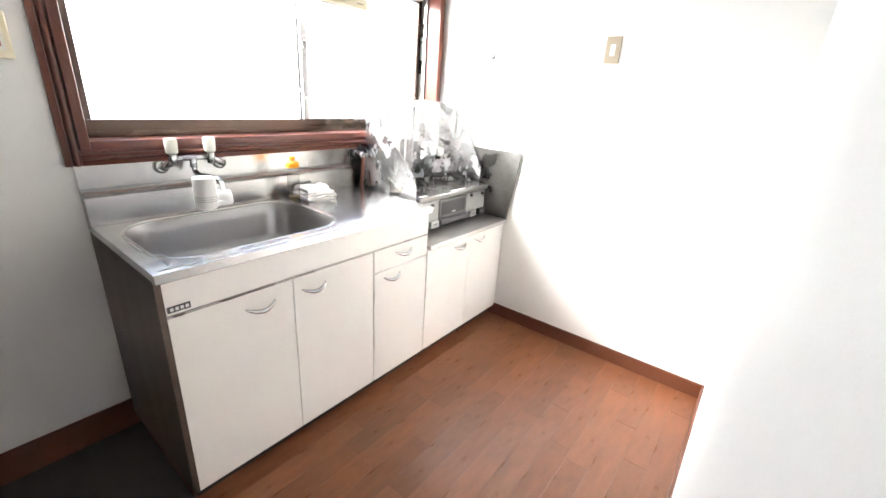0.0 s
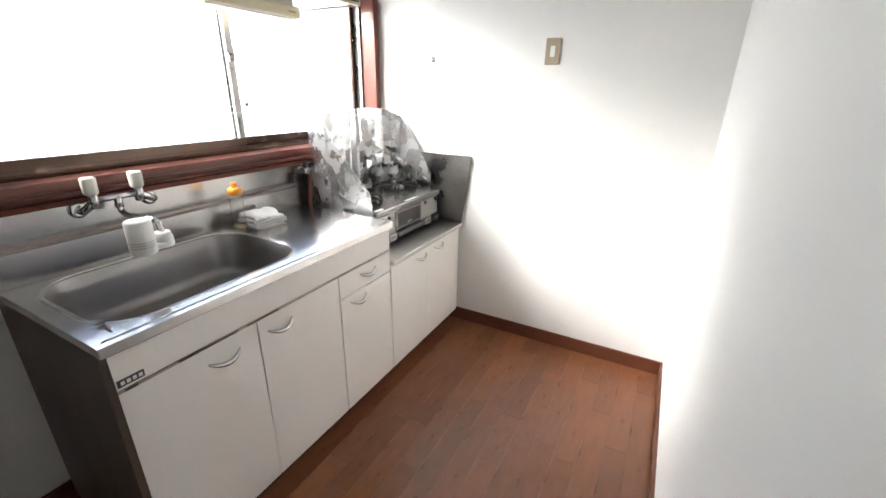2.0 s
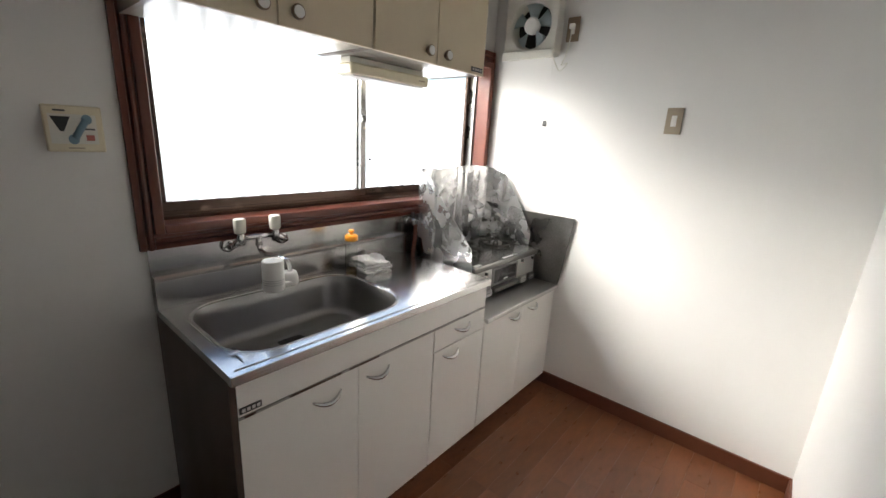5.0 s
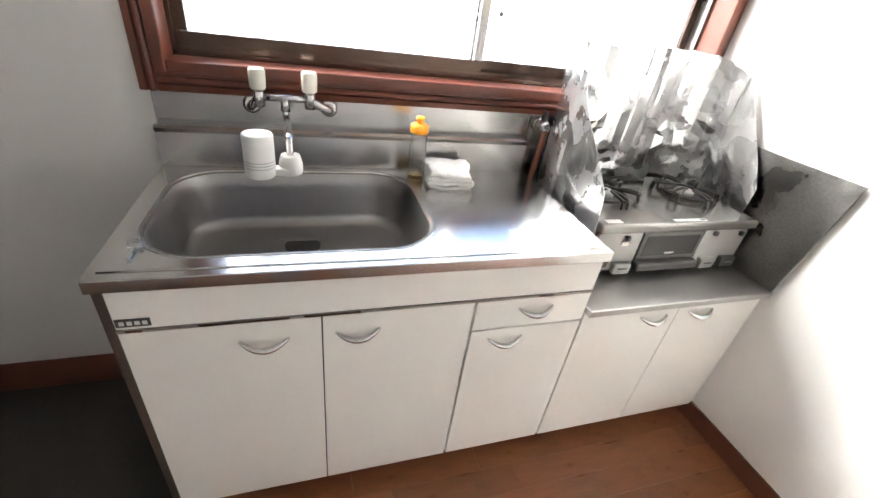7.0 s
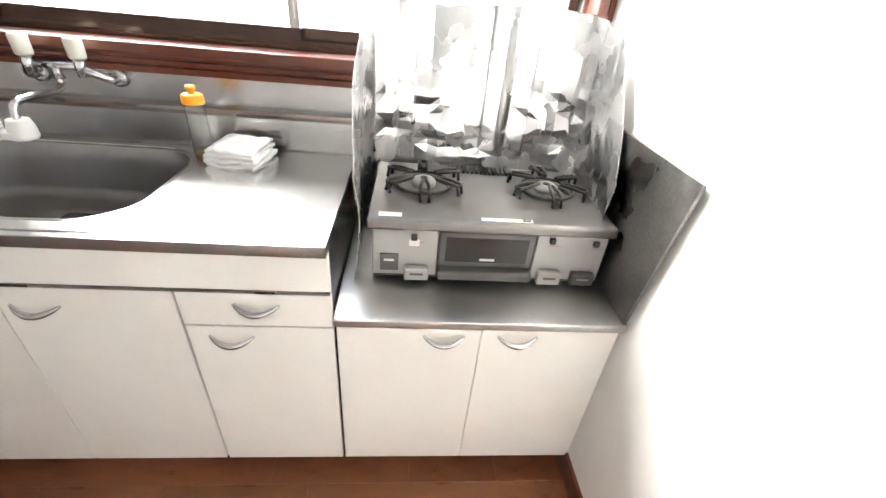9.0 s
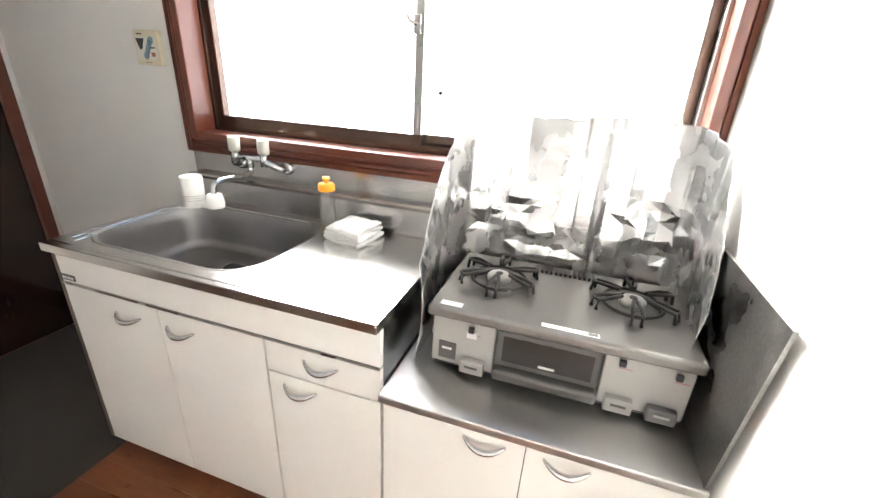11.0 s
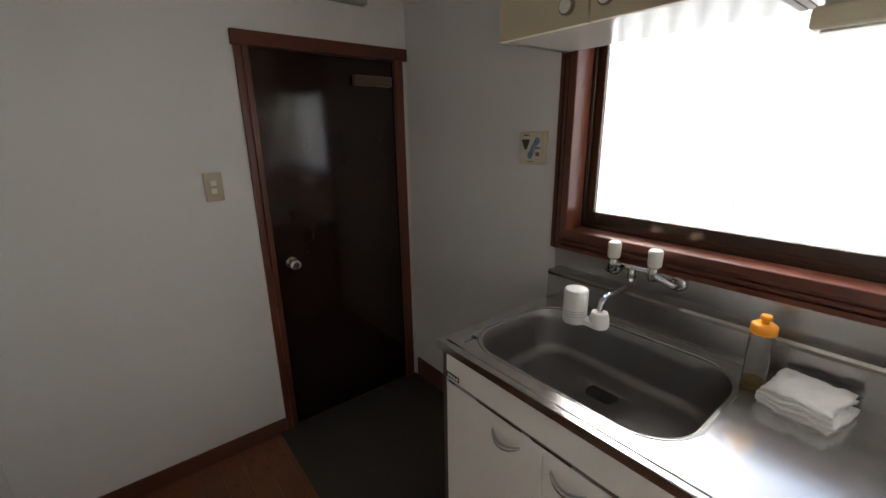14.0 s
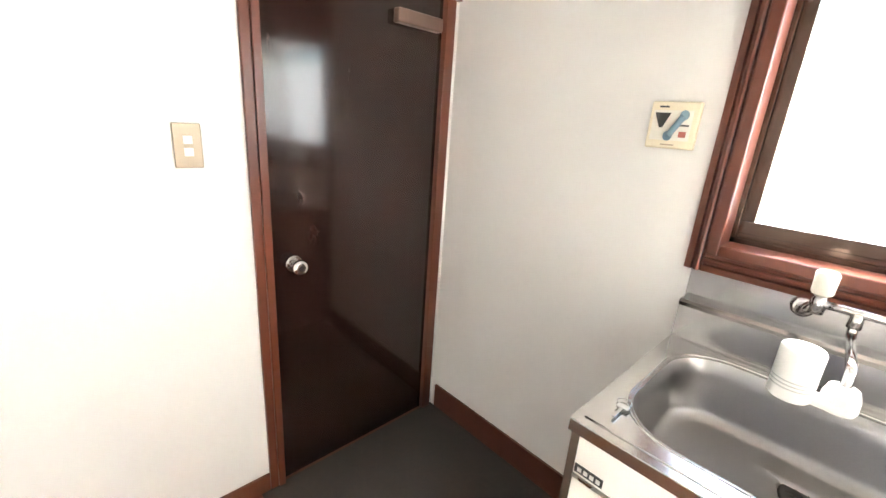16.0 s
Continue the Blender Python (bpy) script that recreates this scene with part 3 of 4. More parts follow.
BASIN += [(0.022 + 0.034 * (1 - math.cos(radians(a))), 0.135 + 0.034 * math.sin(radians(a))) for a in (15, 30, 45, 60, 75, 90)]
for inset, dz in BASIN:
    loops.append([(x, y, ZT - dz) for x, y in rounded(BX0 + inset, BX1 - inset, BY0 + inset, BY1 - inset, max(0.05, BR - inset))])
DC = (0.388, -0.165)
foot = loops[-1]
well = []
for x, y, z in foot:
    a = math.atan2(y - DC[1], x - DC[0])
    well.append((DC[0] + 0.06 * math.cos(a), DC[1] + 0.06 * math.sin(a)))
for k in (0.15, 0.4, 0.7, 1.0):
    loops.append([(x + (wx - x) * k, y + (wy - y) * k, z - 0.006 * k) for (x, y, z), (wx, wy) in zip(foot, well)])
loops.append([(DC[0] + (wx - DC[0]) * 0.93, DC[1] + (wy - DC[1]) * 0.93, ZT - 0.182) for wx, wy in well])
loops.append([(DC[0] + (wx - DC[0]) * 0.86, DC[1] + (wy - DC[1]) * 0.86, ZT - 0.205) for wx, wy in well])
bm, vr = rings_mesh(loops)
bmesh.ops.recalc_face_normals(bm, faces=bm.faces)
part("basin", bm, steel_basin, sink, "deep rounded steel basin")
dr = part("drain", tubem([(DC[0], DC[1], ZT - 0.190), (DC[0], DC[1], ZT - 0.1795), (DC[0], DC[1], ZT - 0.178)], [0.053, 0.053, 0.049], 28), black_plastic, sink, "black rubber drain cover")
for k in range(8):
    a = k * math.pi / 4
    part("drain_flap", boxm(DC[0] + 0.012 + 0.0 * a, DC[0] + 0.04, DC[1] - 0.0015, DC[1] + 0.0015, ZT - 0.1785, ZT - 0.1768), gap_shade, dr).matrix_basis = Matrix.Translation(Vector((DC[0], DC[1], 0)) - world_loc(dr)) @ Matrix.Rotation(a, 4, "Z") @ Matrix.Translation(world_loc(dr) - Vector((DC[0], DC[1], 0)))
up = bmesh.new()
prism(up, [(YW - 0.045, ZT - 0.02), (YW - 0.050, ZT + 0.004), (YW - 0.045, ZT + 0.10), (YW - 0.052, ZT + 0.113), (YW - 0.042, ZT + 0.120), (YW - 0.003, ZT + 0.118), (YW - 0.003, ZT - 0.02)], "x", 0.0, 1.2)
part("upstand", up, steel_dark, sink, "boxed steel upstand")
part("splash_back", boxm(0.0, 1.2, YW - 0.006, YW - 0.002, ZT + 0.1185, 1.1175), steel_dark, sink, "flat steel splash back")

# ---- taps ----
tap = thing("wall_mixer_tap", (0.37, YW - 0.01, 1.10), "two-handle chrome wall mixer tap with white knobs", "tap")
ZM = 1.105
for xb, xh in ((0.262, 0.288), (0.485, 0.428)):
    part("wall_flange", tubem([(xb, YW - 0.0065, ZM - 0.01), (xb, YW - 0.018, ZM - 0.01), (xb, YW - 0.022, ZM - 0.01)], [0.027, 0.025, 0.016], 24), chrome, tap)
    part("inlet_leg", tubem(smooth_path([(xb, YW - 0.02, ZM - 0.01), (xb, YW - 0.045, ZM - 0.008), ((xb + xh) / 2, YW - 0.065, ZM + 0.008), (xh, YW - 0.07, ZM + 0.022)]), 0.0125, 16), chrome, tap)
    part("valve_body", tubem([(xh, YW - 0.07, ZM + 0.0), (xh, YW - 0.07, ZM + 0.035), (xh, YW - 0.07, ZM + 0.05)], [0.015, 0.017, 0.012], 20), chrome, tap)
    part("tap_knob", tubem([(xh, YW - 0.07, ZM + 0.048), (xh, YW - 0.07, ZM + 0.053), (xh, YW - 0.07, ZM + 0.098), (xh, YW - 0.07, ZM + 0.104)], [0.019, 0.0215, 0.0225, 0.018], 24), aged_plastic, tap, "ivory white tap knob")
part("bridge", tubem([(0.288, YW - 0.07, ZM + 0.026), (0.428, YW - 0.07, ZM + 0.026)], 0.010, 16), chrome, tap)
part("spout_socket", tubem([(0.358, YW - 0.07, ZM + 0.028), (0.358, YW - 0.07, ZM - 0.01)], [0.011, 0.014], 18), chrome, tap)
part("spout", tubem(smooth_path([(0.358, YW - 0.07, ZM - 0.008), (0.359, YW - 0.075, ZM - 0.026), (0.362, YW - 0.11, ZM - 0.036), (0.366, YW - 0.21, ZM - 0.030), (0.370, YW - 0.262, ZM - 0.034), (0.371, YW - 0.275, ZM - 0.055), (0.371, YW - 0.276, ZM - 0.075)]), 0.0095, 14), chrome, tap)
flt = thing("tap_water_filter", (0.33, -0.22, 0.97), "white plastic water filter fitted on the tap spout", "water filter")
FX, FY = 0.297, -0.222
part("cartridge", tubem([(FX, FY, 0.985), (FX, FY, 0.990), (FX, FY, 1.092), (FX, FY, 1.097)], [0.034, 0.0375, 0.0375, 0.034], 32), white_plastic, flt, "upright white filter cartridge")
part("adapter", tubem([(0.371, -0.201, 0.985), (0.371, -0.201, 0.992), (0.371, -0.201, 1.015), (0.371, -0.201, 1.035)], [0.028, 0.031, 0.030, 0.024], 28), white_plastic, flt)
part("bridge", boxm(FX, 0.371, -0.232, -0.195, 0.986, 1.006, bev=0.006), white_plastic, flt)
for zb in (1.012, 1.020, 1.028):
    part("print_line", tubem([(FX, FY, zb), (FX, FY, zb + 0.003)], 0.0379, 32, cap=False), grey_print, flt, "pale grey printed line")

# ---- gas valve and hose ----
gv = thing("gas_valve", (1.255, YW - 0.02, 1.10), "chrome wall gas valve with a black lever", "valve")
GZ = 1.085
part("wall_flange", tubem([(1.236, YW - 0.013, GZ), (1.236, YW - 0.03, GZ)], [0.028, 0.02], 20), chrome, gv)
part("valve_body", tubem([(1.236, YW - 0.028, GZ), (1.236, YW - 0.045, GZ), (1.236, YW - 0.07, GZ), (1.236, YW - 0.085, GZ)], [0.014, 0.023, 0.023, 0.015], 20), chrome, gv)
part("valve_lever", boxm(1.228, 1.244, YW - 0.07, YW - 0.045, GZ + 0.02, GZ + 0.055, bev=0.004), black_plastic, gv)
hs = thing("gas_hose", (1.24, YW - 0.06, ZG), "reddish brown rubber gas hose hanging to the hob", "hose")
part("hose", tubem(smooth_path([(1.236, YW - 0.08, GZ - 0.01), (1.230, YW - 0.085, GZ - 0.08), (1.222, YW - 0.08, 0.90), (1.221, YW - 0.09, 0.78), (1.236, YW - 0.11, ZG + 0.013), (1.30, YW - 0.07, ZG + 0.0125)]), 0.0115, 12), hose_red, hs)

# ---- gas hob ----
hob = thing("gas_hob", (1.61, -0.2, ZG), "grey two-burner gas hob with a central grill", "gas hob")
HX0, HX1, HY0, HY1 = 1.274, 1.952, -0.405, 0.005
ZH = 0.905
part("body", boxm(HX0 + 0.012, HX1 - 0.012, HY0 + 0.03, HY1 - 0.01, ZG + 0.018, ZH - 0.035, bev=0.004), dark_panel, hob)
for xf in (HX0 + 0.05, HX1 - 0.05):
    for yf in (HY0 + 0.07, HY1 - 0.06):
        part("foot", tubem([(xf, yf, ZG + 0.001), (xf, yf, ZG + 0.019)], 0.014, 12), black_plastic, hob)
part("top_plate", boxm(HX0, HX1, HY0, HY1, ZH - 0.034, ZH, bev=0.010, seg=3), grey_enamel, hob, "grey enamelled top plate")


def face(name, xa, xb, za, zb, depth, m, label="", parent=None, y=None):
    yy = HY0 + 0.028 if y is None else y
    return part(name, boxm(xa, xb, yy - depth, yy, za, zb, bev=min(0.004, depth * 0.4)), m, parent or hob, label)


zf0, zf1 = ZG + 0.022, ZH - 0.036
LP = face("control_panel", HX0 + 0.014, HX0 + 0.190, zf0, zf1, 0.012, grey_panel, "silver control panel")
RP = face("control_panel", HX1 - 0.215, HX1 - 0.014, zf0, zf1, 0.012, grey_panel, "silver control panel")
GD = face("grill_door", HX0 + 0.194, HX1 - 0.219, zf0 + 0.035, zf1 - 0.004, 0.014, dark_panel, "dark grill door")
part("grill_window", boxm(HX0 + 0.212, HX1 - 0.237, HY0 + 0.0125, HY0 + 0.0145, zf0 + 0.052, zf1 - 0.018), grill_glass, GD)
part("logo_bar", boxm((HX0 + HX1) / 2 - 0.03, (HX0 + HX1) / 2 + 0.012, HY0 + 0.0112, HY0 + 0.0128, zf0 + 0.058, zf0 + 0.065), sticker_white, GD)
part("grill_handle", boxm(HX0 + 0.192, HX1 - 0.217, HY0 - 0.012, HY0 + 0.028, zf0 + 0.002, zf0 + 0.033, bev=0.009, seg=3), dark_panel, hob, "dark grill drawer handle")
part("base_skirt", boxm(HX0 + 0.014, HX1 - 0.014, HY0 + 0.031, HY0 + 0.045, ZG + 0.006, zf0 + 0.03), black_plastic, hob)
bb = face("battery_box", HX0 + 0.035, HX0 + 0.085, zf0 + 0.015, zf0 + 0.07, 0.003, dark_panel, "dark battery cover", y=HY0 + 0.0158)
part("logo_bar", boxm(HX0 + 0.045, HX0 + 0.073, HY0 + 0.0110, HY0 + 0.0126, zf0 + 0.047, zf0 + 0.054), sticker_white, bb)


def push_button(x, m, lab):
    b = part("ignition_button", boxm(x - 0.034, x + 0.034, HY0 - 0.008, HY0 + 0.0155, zf0 - 0.004, zf0 + 0.036, bev=0.005), m, hob, lab)
    part("button_bar", boxm(x - 0.018, x + 0.018, HY0 - 0.0096, HY0 - 0.0078, zf0 + 0.016, zf0 + 0.022), dark_panel if m is grey_panel else grey_panel, b)


push_button(HX0 + 0.135, grey_panel, "silver push button")
push_button(HX1 - 0.165, grey_panel, "silver push button")
push_button(HX1 - 0.066, dark_panel, "dark push button")
for xs_, zs in ((HX0 + 0.125, zf1 - 0.028), (HX1 - 0.175, zf1 - 0.022), (HX1 - 0.05, zf1 - 0.026)):
    lv = part("flame_lever", boxm(xs_ - 0.008, xs_ + 0.008, HY0 + 0.003, HY0 + 0.0158, zs, zs + 0.016, bev=0.002), black_plastic, hob)
    part("lever_scale", boxm(xs_ - 0.006, xs_ + 0.026, HY0 + 0.0145, HY0 + 0.0157, zs - 0.011, zs - 0.0095), red_print, lv)
part("lever_plate", boxm(HX0 + 0.112, HX0 + 0.14, HY0 + 0.0135, HY0 + 0.0158, zf1 - 0.05, zf1 - 0.03), sticker_white, hob)
part("warning_label", boxm(HX0 + 0.03, HX0 + 0.09, HY0 + 0.018, HY0 + 0.040, ZH, ZH + 0.0006), sticker_white, hob)
wl = part("warning_label", boxm(HX0 + 0.30, HX0 + 0.44, HY0 + 0.016, HY0 + 0.032, ZH, ZH + 0.0006), sticker_white, hob)
part("label_mark", boxm(HX0 + 0.412, HX0 + 0.436, HY0 + 0.018, HY0 + 0.030, ZH + 0.0006, ZH + 0.0011), ink, wl)
for k in range(14):
    part("vent_slot", boxm(HX0 + 0.235 + k * 0.0145, HX0 + 0.2435 + k * 0.0145, HY1 - 0.075, HY1 - 0.025, ZH - 0.002, ZH + 0.010, bev=0.001), black_iron, hob)


def burner(cx, cy, n=6):
    b = part("burner", tubem([(cx, cy, ZH), (cx, cy, ZH + 0.004), (cx, cy, ZH + 0.006)], [0.075, 0.070, 0.040], 32), grey_enamel, hob, "burner with drip tray")
    part("burner_head", tubem([(cx, cy, ZH + 0.005), (cx, cy, ZH + 0.018), (cx, cy, ZH + 0.024), (cx, cy, ZH + 0.026)], [0.036, 0.036, 0.03, 0.012], 28), grey_panel, b, "pale metal burner head")
    part("burner_hole", tubem([(cx, cy, ZH + 0.026), (cx, cy, ZH + 0.028)], [0.011, 0.010], 16), black_iron, b)
    g = bmesh.new()
    ring = [(cx + 0.082 * math.cos(a), cy + 0.082 * math.sin(a), ZH + 0.012) for a in [2 * math.pi * k / 32 for k in range(33)]]
    tube(g, ring, 0.0048, 8, cap=False)
    part("pan_ring", g, black_iron, b, "black iron pan support ring")
    for k in range(n):
        g = bmesh.new()
        a = 2 * math.pi * (k + 0.5) / n
        c, s = math.cos(a), math.sin(a)
        t = Vector((-s, c, 0))
        for side in (-1, 1):
            o = t * 0.012 * side
            pts = [Vector((cx + 0.040 * c, cy + 0.040 * s, ZH + 0.036)) + t * 0.004 * side, Vector((cx + 0.082 * c, cy + 0.082 * s, ZH + 0.036)) + o,
                   Vector((cx + 0.116 * c, cy + 0.116 * s, ZH + 0.033)) + o, Vector((cx + 0.120 * c, cy + 0.120 * s, ZH + 0.004)) + o]
            tube(g, pts, 0.0056, 6)
        tube(g, [Vector((cx + 0.119 * c, cy + 0.119 * s, ZH + 0.033)) - t * 0.012, Vector((cx + 0.119 * c, cy + 0.119 * s, ZH + 0.033)) + t * 0.012], 0.004, 6)
        part("support_arm", g, black_iron, b)


burner(1.424, -0.185)
burner(1.802, -0.180)

# ---- foil guard ----


def foil_guard():
    """Creased aluminium foil screen folded round the back and sides of the hob: flat facets between sharp folds."""
    plan = smooth_path([(1.240, -0.395, 0), (1.236, -0.22, 0), (1.246, -0.05, 0), (1.285, 0.020, 0), (1.40, 0.030, 0), (1.60, 0.026, 0), (1.80, 0.026, 0), (1.890, 0.015, 0), (1.935, -0.05, 0), (1.944, -0.20, 0), (1.938, -0.345, 0)], 26)
    rng = random.Random(11)
    length = [0.0]
    for a, b in zip(plan, plan[1:]):
        length.append(length[-1] + (b - a).length)

    def at(s):
        i = max(k for k in range(len(plan) - 1) if length[k] <= s + 1e-9)
        f = (s - length[i]) / (length[i + 1] - length[i])
        d = (plan[i + 1] - plan[i]).normalized()
        return plan[i].lerp(plan[i + 1], min(1, f)), Vector((-d.y, d.x, 0))

    # uneven fold lines: narrow pleats between wider flats
    stops = [0.0]
    while stops[-1] < length[-1] - 0.012:
        stops.append(min(length[-1], stops[-1] + rng.choice((0.008, 0.014, 0.024, 0.034, 0.044))))
    stops[-1] = length[-1]
    nz = 24
    cols = []
    for i, s in enumerate(stops):
        p, nrm = at(s)
        front = max(0.0, min(1.0, (0.02 - p.y) / 0.42))
        if p.x < 1.6:
            topz = 1.372 - 0.10 * front - 0.38 * max(0, front - 0.3)
        else:
            topz = 1.385 - 0.13 * front - 0.50 * max(0, front - 0.32)
        topz += 0.008 * noise.noise(Vector((s * 9, 3.1, 0))) + rng.uniform(-0.003, 0.003)
        botz = ZG + 0.004
        pleat = rng.uniform(-0.0045, 0.0045)
        lean = rng.uniform(-0.003, 0.003)
        col = []
        for k in range(nz + 1):
            v = k / nz
            inner = 0 < k < nz and 0 < i < len(stops) - 1
            z = botz + (topz - botz) * v + (rng.uniform(-0.007, 0.007) if inner else 0)
            crush = max(0.0, noise.noise(Vector((s * 4.2, z * 5, 5))) + 0.30 - abs(v - 0.48) * 1.8)
            big = 0.014 * noise.noise(Vector((s * 6, z * 2.2, 2)))
            off = pleat * (0.6 + 0.4 * v) + lean * v + big + crush * (0.046 * noise.noise(Vector((s * 10, z * 12, 8))) + rng.uniform(-0.005, 0.005)) + rng.uniform(-0.0003, 0.0003)
            off *= 0.3 + 0.7 * min(1, v * 3)
            bow = 0.022 * math.sin(v * math.pi) * max(0, front - 0.3) * (1 if p.x < 1.6 else -1)
            q = p + nrm * off + Vector((bow, 0, 0))
            q.y = min(q.y, YW - 0.018)
            q.x = min(q.x, GX1 - 0.018)
            col.append((q.x, q.y, z))
        cols.append(col)
    guard = thing("foil_splash_guard", (1.6, 0.0, ZG), "crumpled aluminium foil splash guard standing around the hob", "splash guard")
    cut0 = min(range(len(stops)), key=lambda k: abs(stops[k] - 0.41))
    cut1 = min(range(len(stops)), key=lambda k: abs(stops[k] - (length[-1] - 0.36)))
    for name, i0, i1 in (("side_flap", 0, cut0), ("back_sheet", cut0, cut1), ("side_flap", cut1, len(cols) - 1)):
        bm = bmesh.new()
        vs = [[bm.verts.new(p) for p in col] for col in cols[i0:i1 + 1]]
        for a, b in zip(vs, vs[1:]):
            for k in range(nz):
                if rng.random() < 0.5:
                    bm.faces.new((a[k], b[k], b[k + 1]))
                    bm.faces.new((a[k], b[k + 1], a[k + 1]))
                else:
                    bm.faces.new((a[k], b[k], a[k + 1]))
                    bm.faces.new((b[k], b[k + 1], a[k + 1]))
        bmesh.ops.recalc_face_normals(bm, faces=bm.faces)
        bmesh.ops.solidify(bm, geom=bm.faces[:], thickness=0.0006)
        part(name, bm, foil, guard)
    # folded hem along the top and front edges
    rim = [cols[0][k] for k in range(nz)] + [c[-1] for c in cols] + [cols[-1][k] for k in range(nz - 1, -1, -1)]
    part("folded_hem", tubem(rim, 0.0016, 6), foil, guard)


foil_guard()

# ---- things on the sink ----
bot = thing("detergent_bottle", (0.75, -0.06, ZT), "clear plastic detergent bottle with an orange cap", "bottle")
BXc, BYc = 0.752, -0.068
part("bottle_body", tubem([(BXc, BYc, ZT + 0.001), (BXc, BYc, ZT + 0.006), (BXc, BYc, ZT + 0.15), (BXc, BYc, ZT + 0.163), (BXc, BYc, ZT + 0.17)], [0.024, 0.0275, 0.0275, 0.024, 0.018], 28, cap=False), clear_plastic, bot)
part("liquid", tubem([(BXc, BYc, ZT + 0.004), (BXc, BYc, ZT + 0.024)], 0.0255, 24), amber, bot, "last amber drop of detergent")
cp = part("cap", tubem([(BXc, BYc, ZT + 0.160), (BXc, BYc, ZT + 0.163), (BXc, BYc, ZT + 0.183), (BXc, BYc, ZT + 0.188)], [0.028, 0.030, 0.029, 0.022], 28), orange, bot, "orange screw cap")
part("nozzle", tubem([(BXc, BYc, ZT + 0.187), (BXc, BYc, ZT + 0.199), (BXc, BYc, ZT + 0.200), (BXc, BYc, ZT + 0.210)], [0.009, 0.009, 0.014, 0.012], 18), orange, cp)

shell = bpy.data.objects["bottle_body"]
sb = bmesh.new()
sb.from_mesh(shell.data)
bmesh.ops.solidify(sb, geom=sb.faces[:], thickness=0.0012)
sb.to_mesh(shell.data)
sb.free()
shell.visible_shadow = False
tw = thing("folded_towel", (0.86, -0.08, ZT), "white cotton towel folded in layers on the drainer", "towel")


def towel_layer(z, seed, grow):
    bm = bmesh.new()
    nx, ny = 22, 22
    grid = []
    for j in range(ny + 1):
        row = []
        for i in range(nx + 1):
            u, v = i / nx - 0.5, j / ny - 0.5
            w = noise.noise(Vector((u * 3 + seed, v * 3, seed)))
            x = 0.862 + (u * 0.155 + 0.012 * w) * grow + 0.02 * v
            y = -0.075 + (v * 0.15 + 0.01 * noise.noise(Vector((v * 4, u * 4, seed + 4)))) * grow - 0.02 * u
            edge = max(abs(u), abs(v)) * 2
            zz = z + 0.007 * w + 0.004 * noise.noise(Vector((u * 9, v * 9, seed))) - 0.006 * max(0, edge - 0.8) * 5 + 0.008 * (v + 0.5)
            row.append(bm.verts.new((x, y, max(zz, ZT + 0.003))))
        grid.append(row)
    for j in range(ny):
        for i in range(nx):
            f = bm.faces.new((grid[j][i], grid[j][i + 1], grid[j + 1][i + 1], grid[j + 1][i]))
            f.smooth = True
    bmesh.ops.recalc_face_normals(bm, faces=bm.faces)
    bmesh.ops.solidify(bm, geom=bm.faces[:], thickness=0.011)
    for f in bm.faces:
        f.smooth = True
    return bm


for k, gsc in enumerate((1.0, 0.98, 0.95, 0.9)):
    part("towel_layer", towel_layer(ZT + 0.013 + 0.0125 * k, 1.7 * k + 0.4, gsc), cloth_white, tw)

key = thing("door_key", (0.06, -0.45, ZT), "small steel key on a wire ring", "key")
part("key_blade", boxm(0.058, 0.064, -0.492, -0.452, ZT + 0.0055, ZT + 0.008), chrome, key)
part("key_bow", boxm(0.048, 0.074, -0.4515, -0.434, ZT + 0.0055, ZT + 0.008, bev=0.001), chrome, key)
part("key_ring", tubem([(0.056 + 0.015 * math.cos(a), -0.424 + 0.015 * math.sin(a), ZT + 0.0062) for a in [2 * math.pi * k / 24 for k in range(25)]], 0.0012, 6, cap=False), chrome, key)

# ---- wall cabinets ----
UY = -0.298
UZ0, UZ1 = 1.845, 2.437


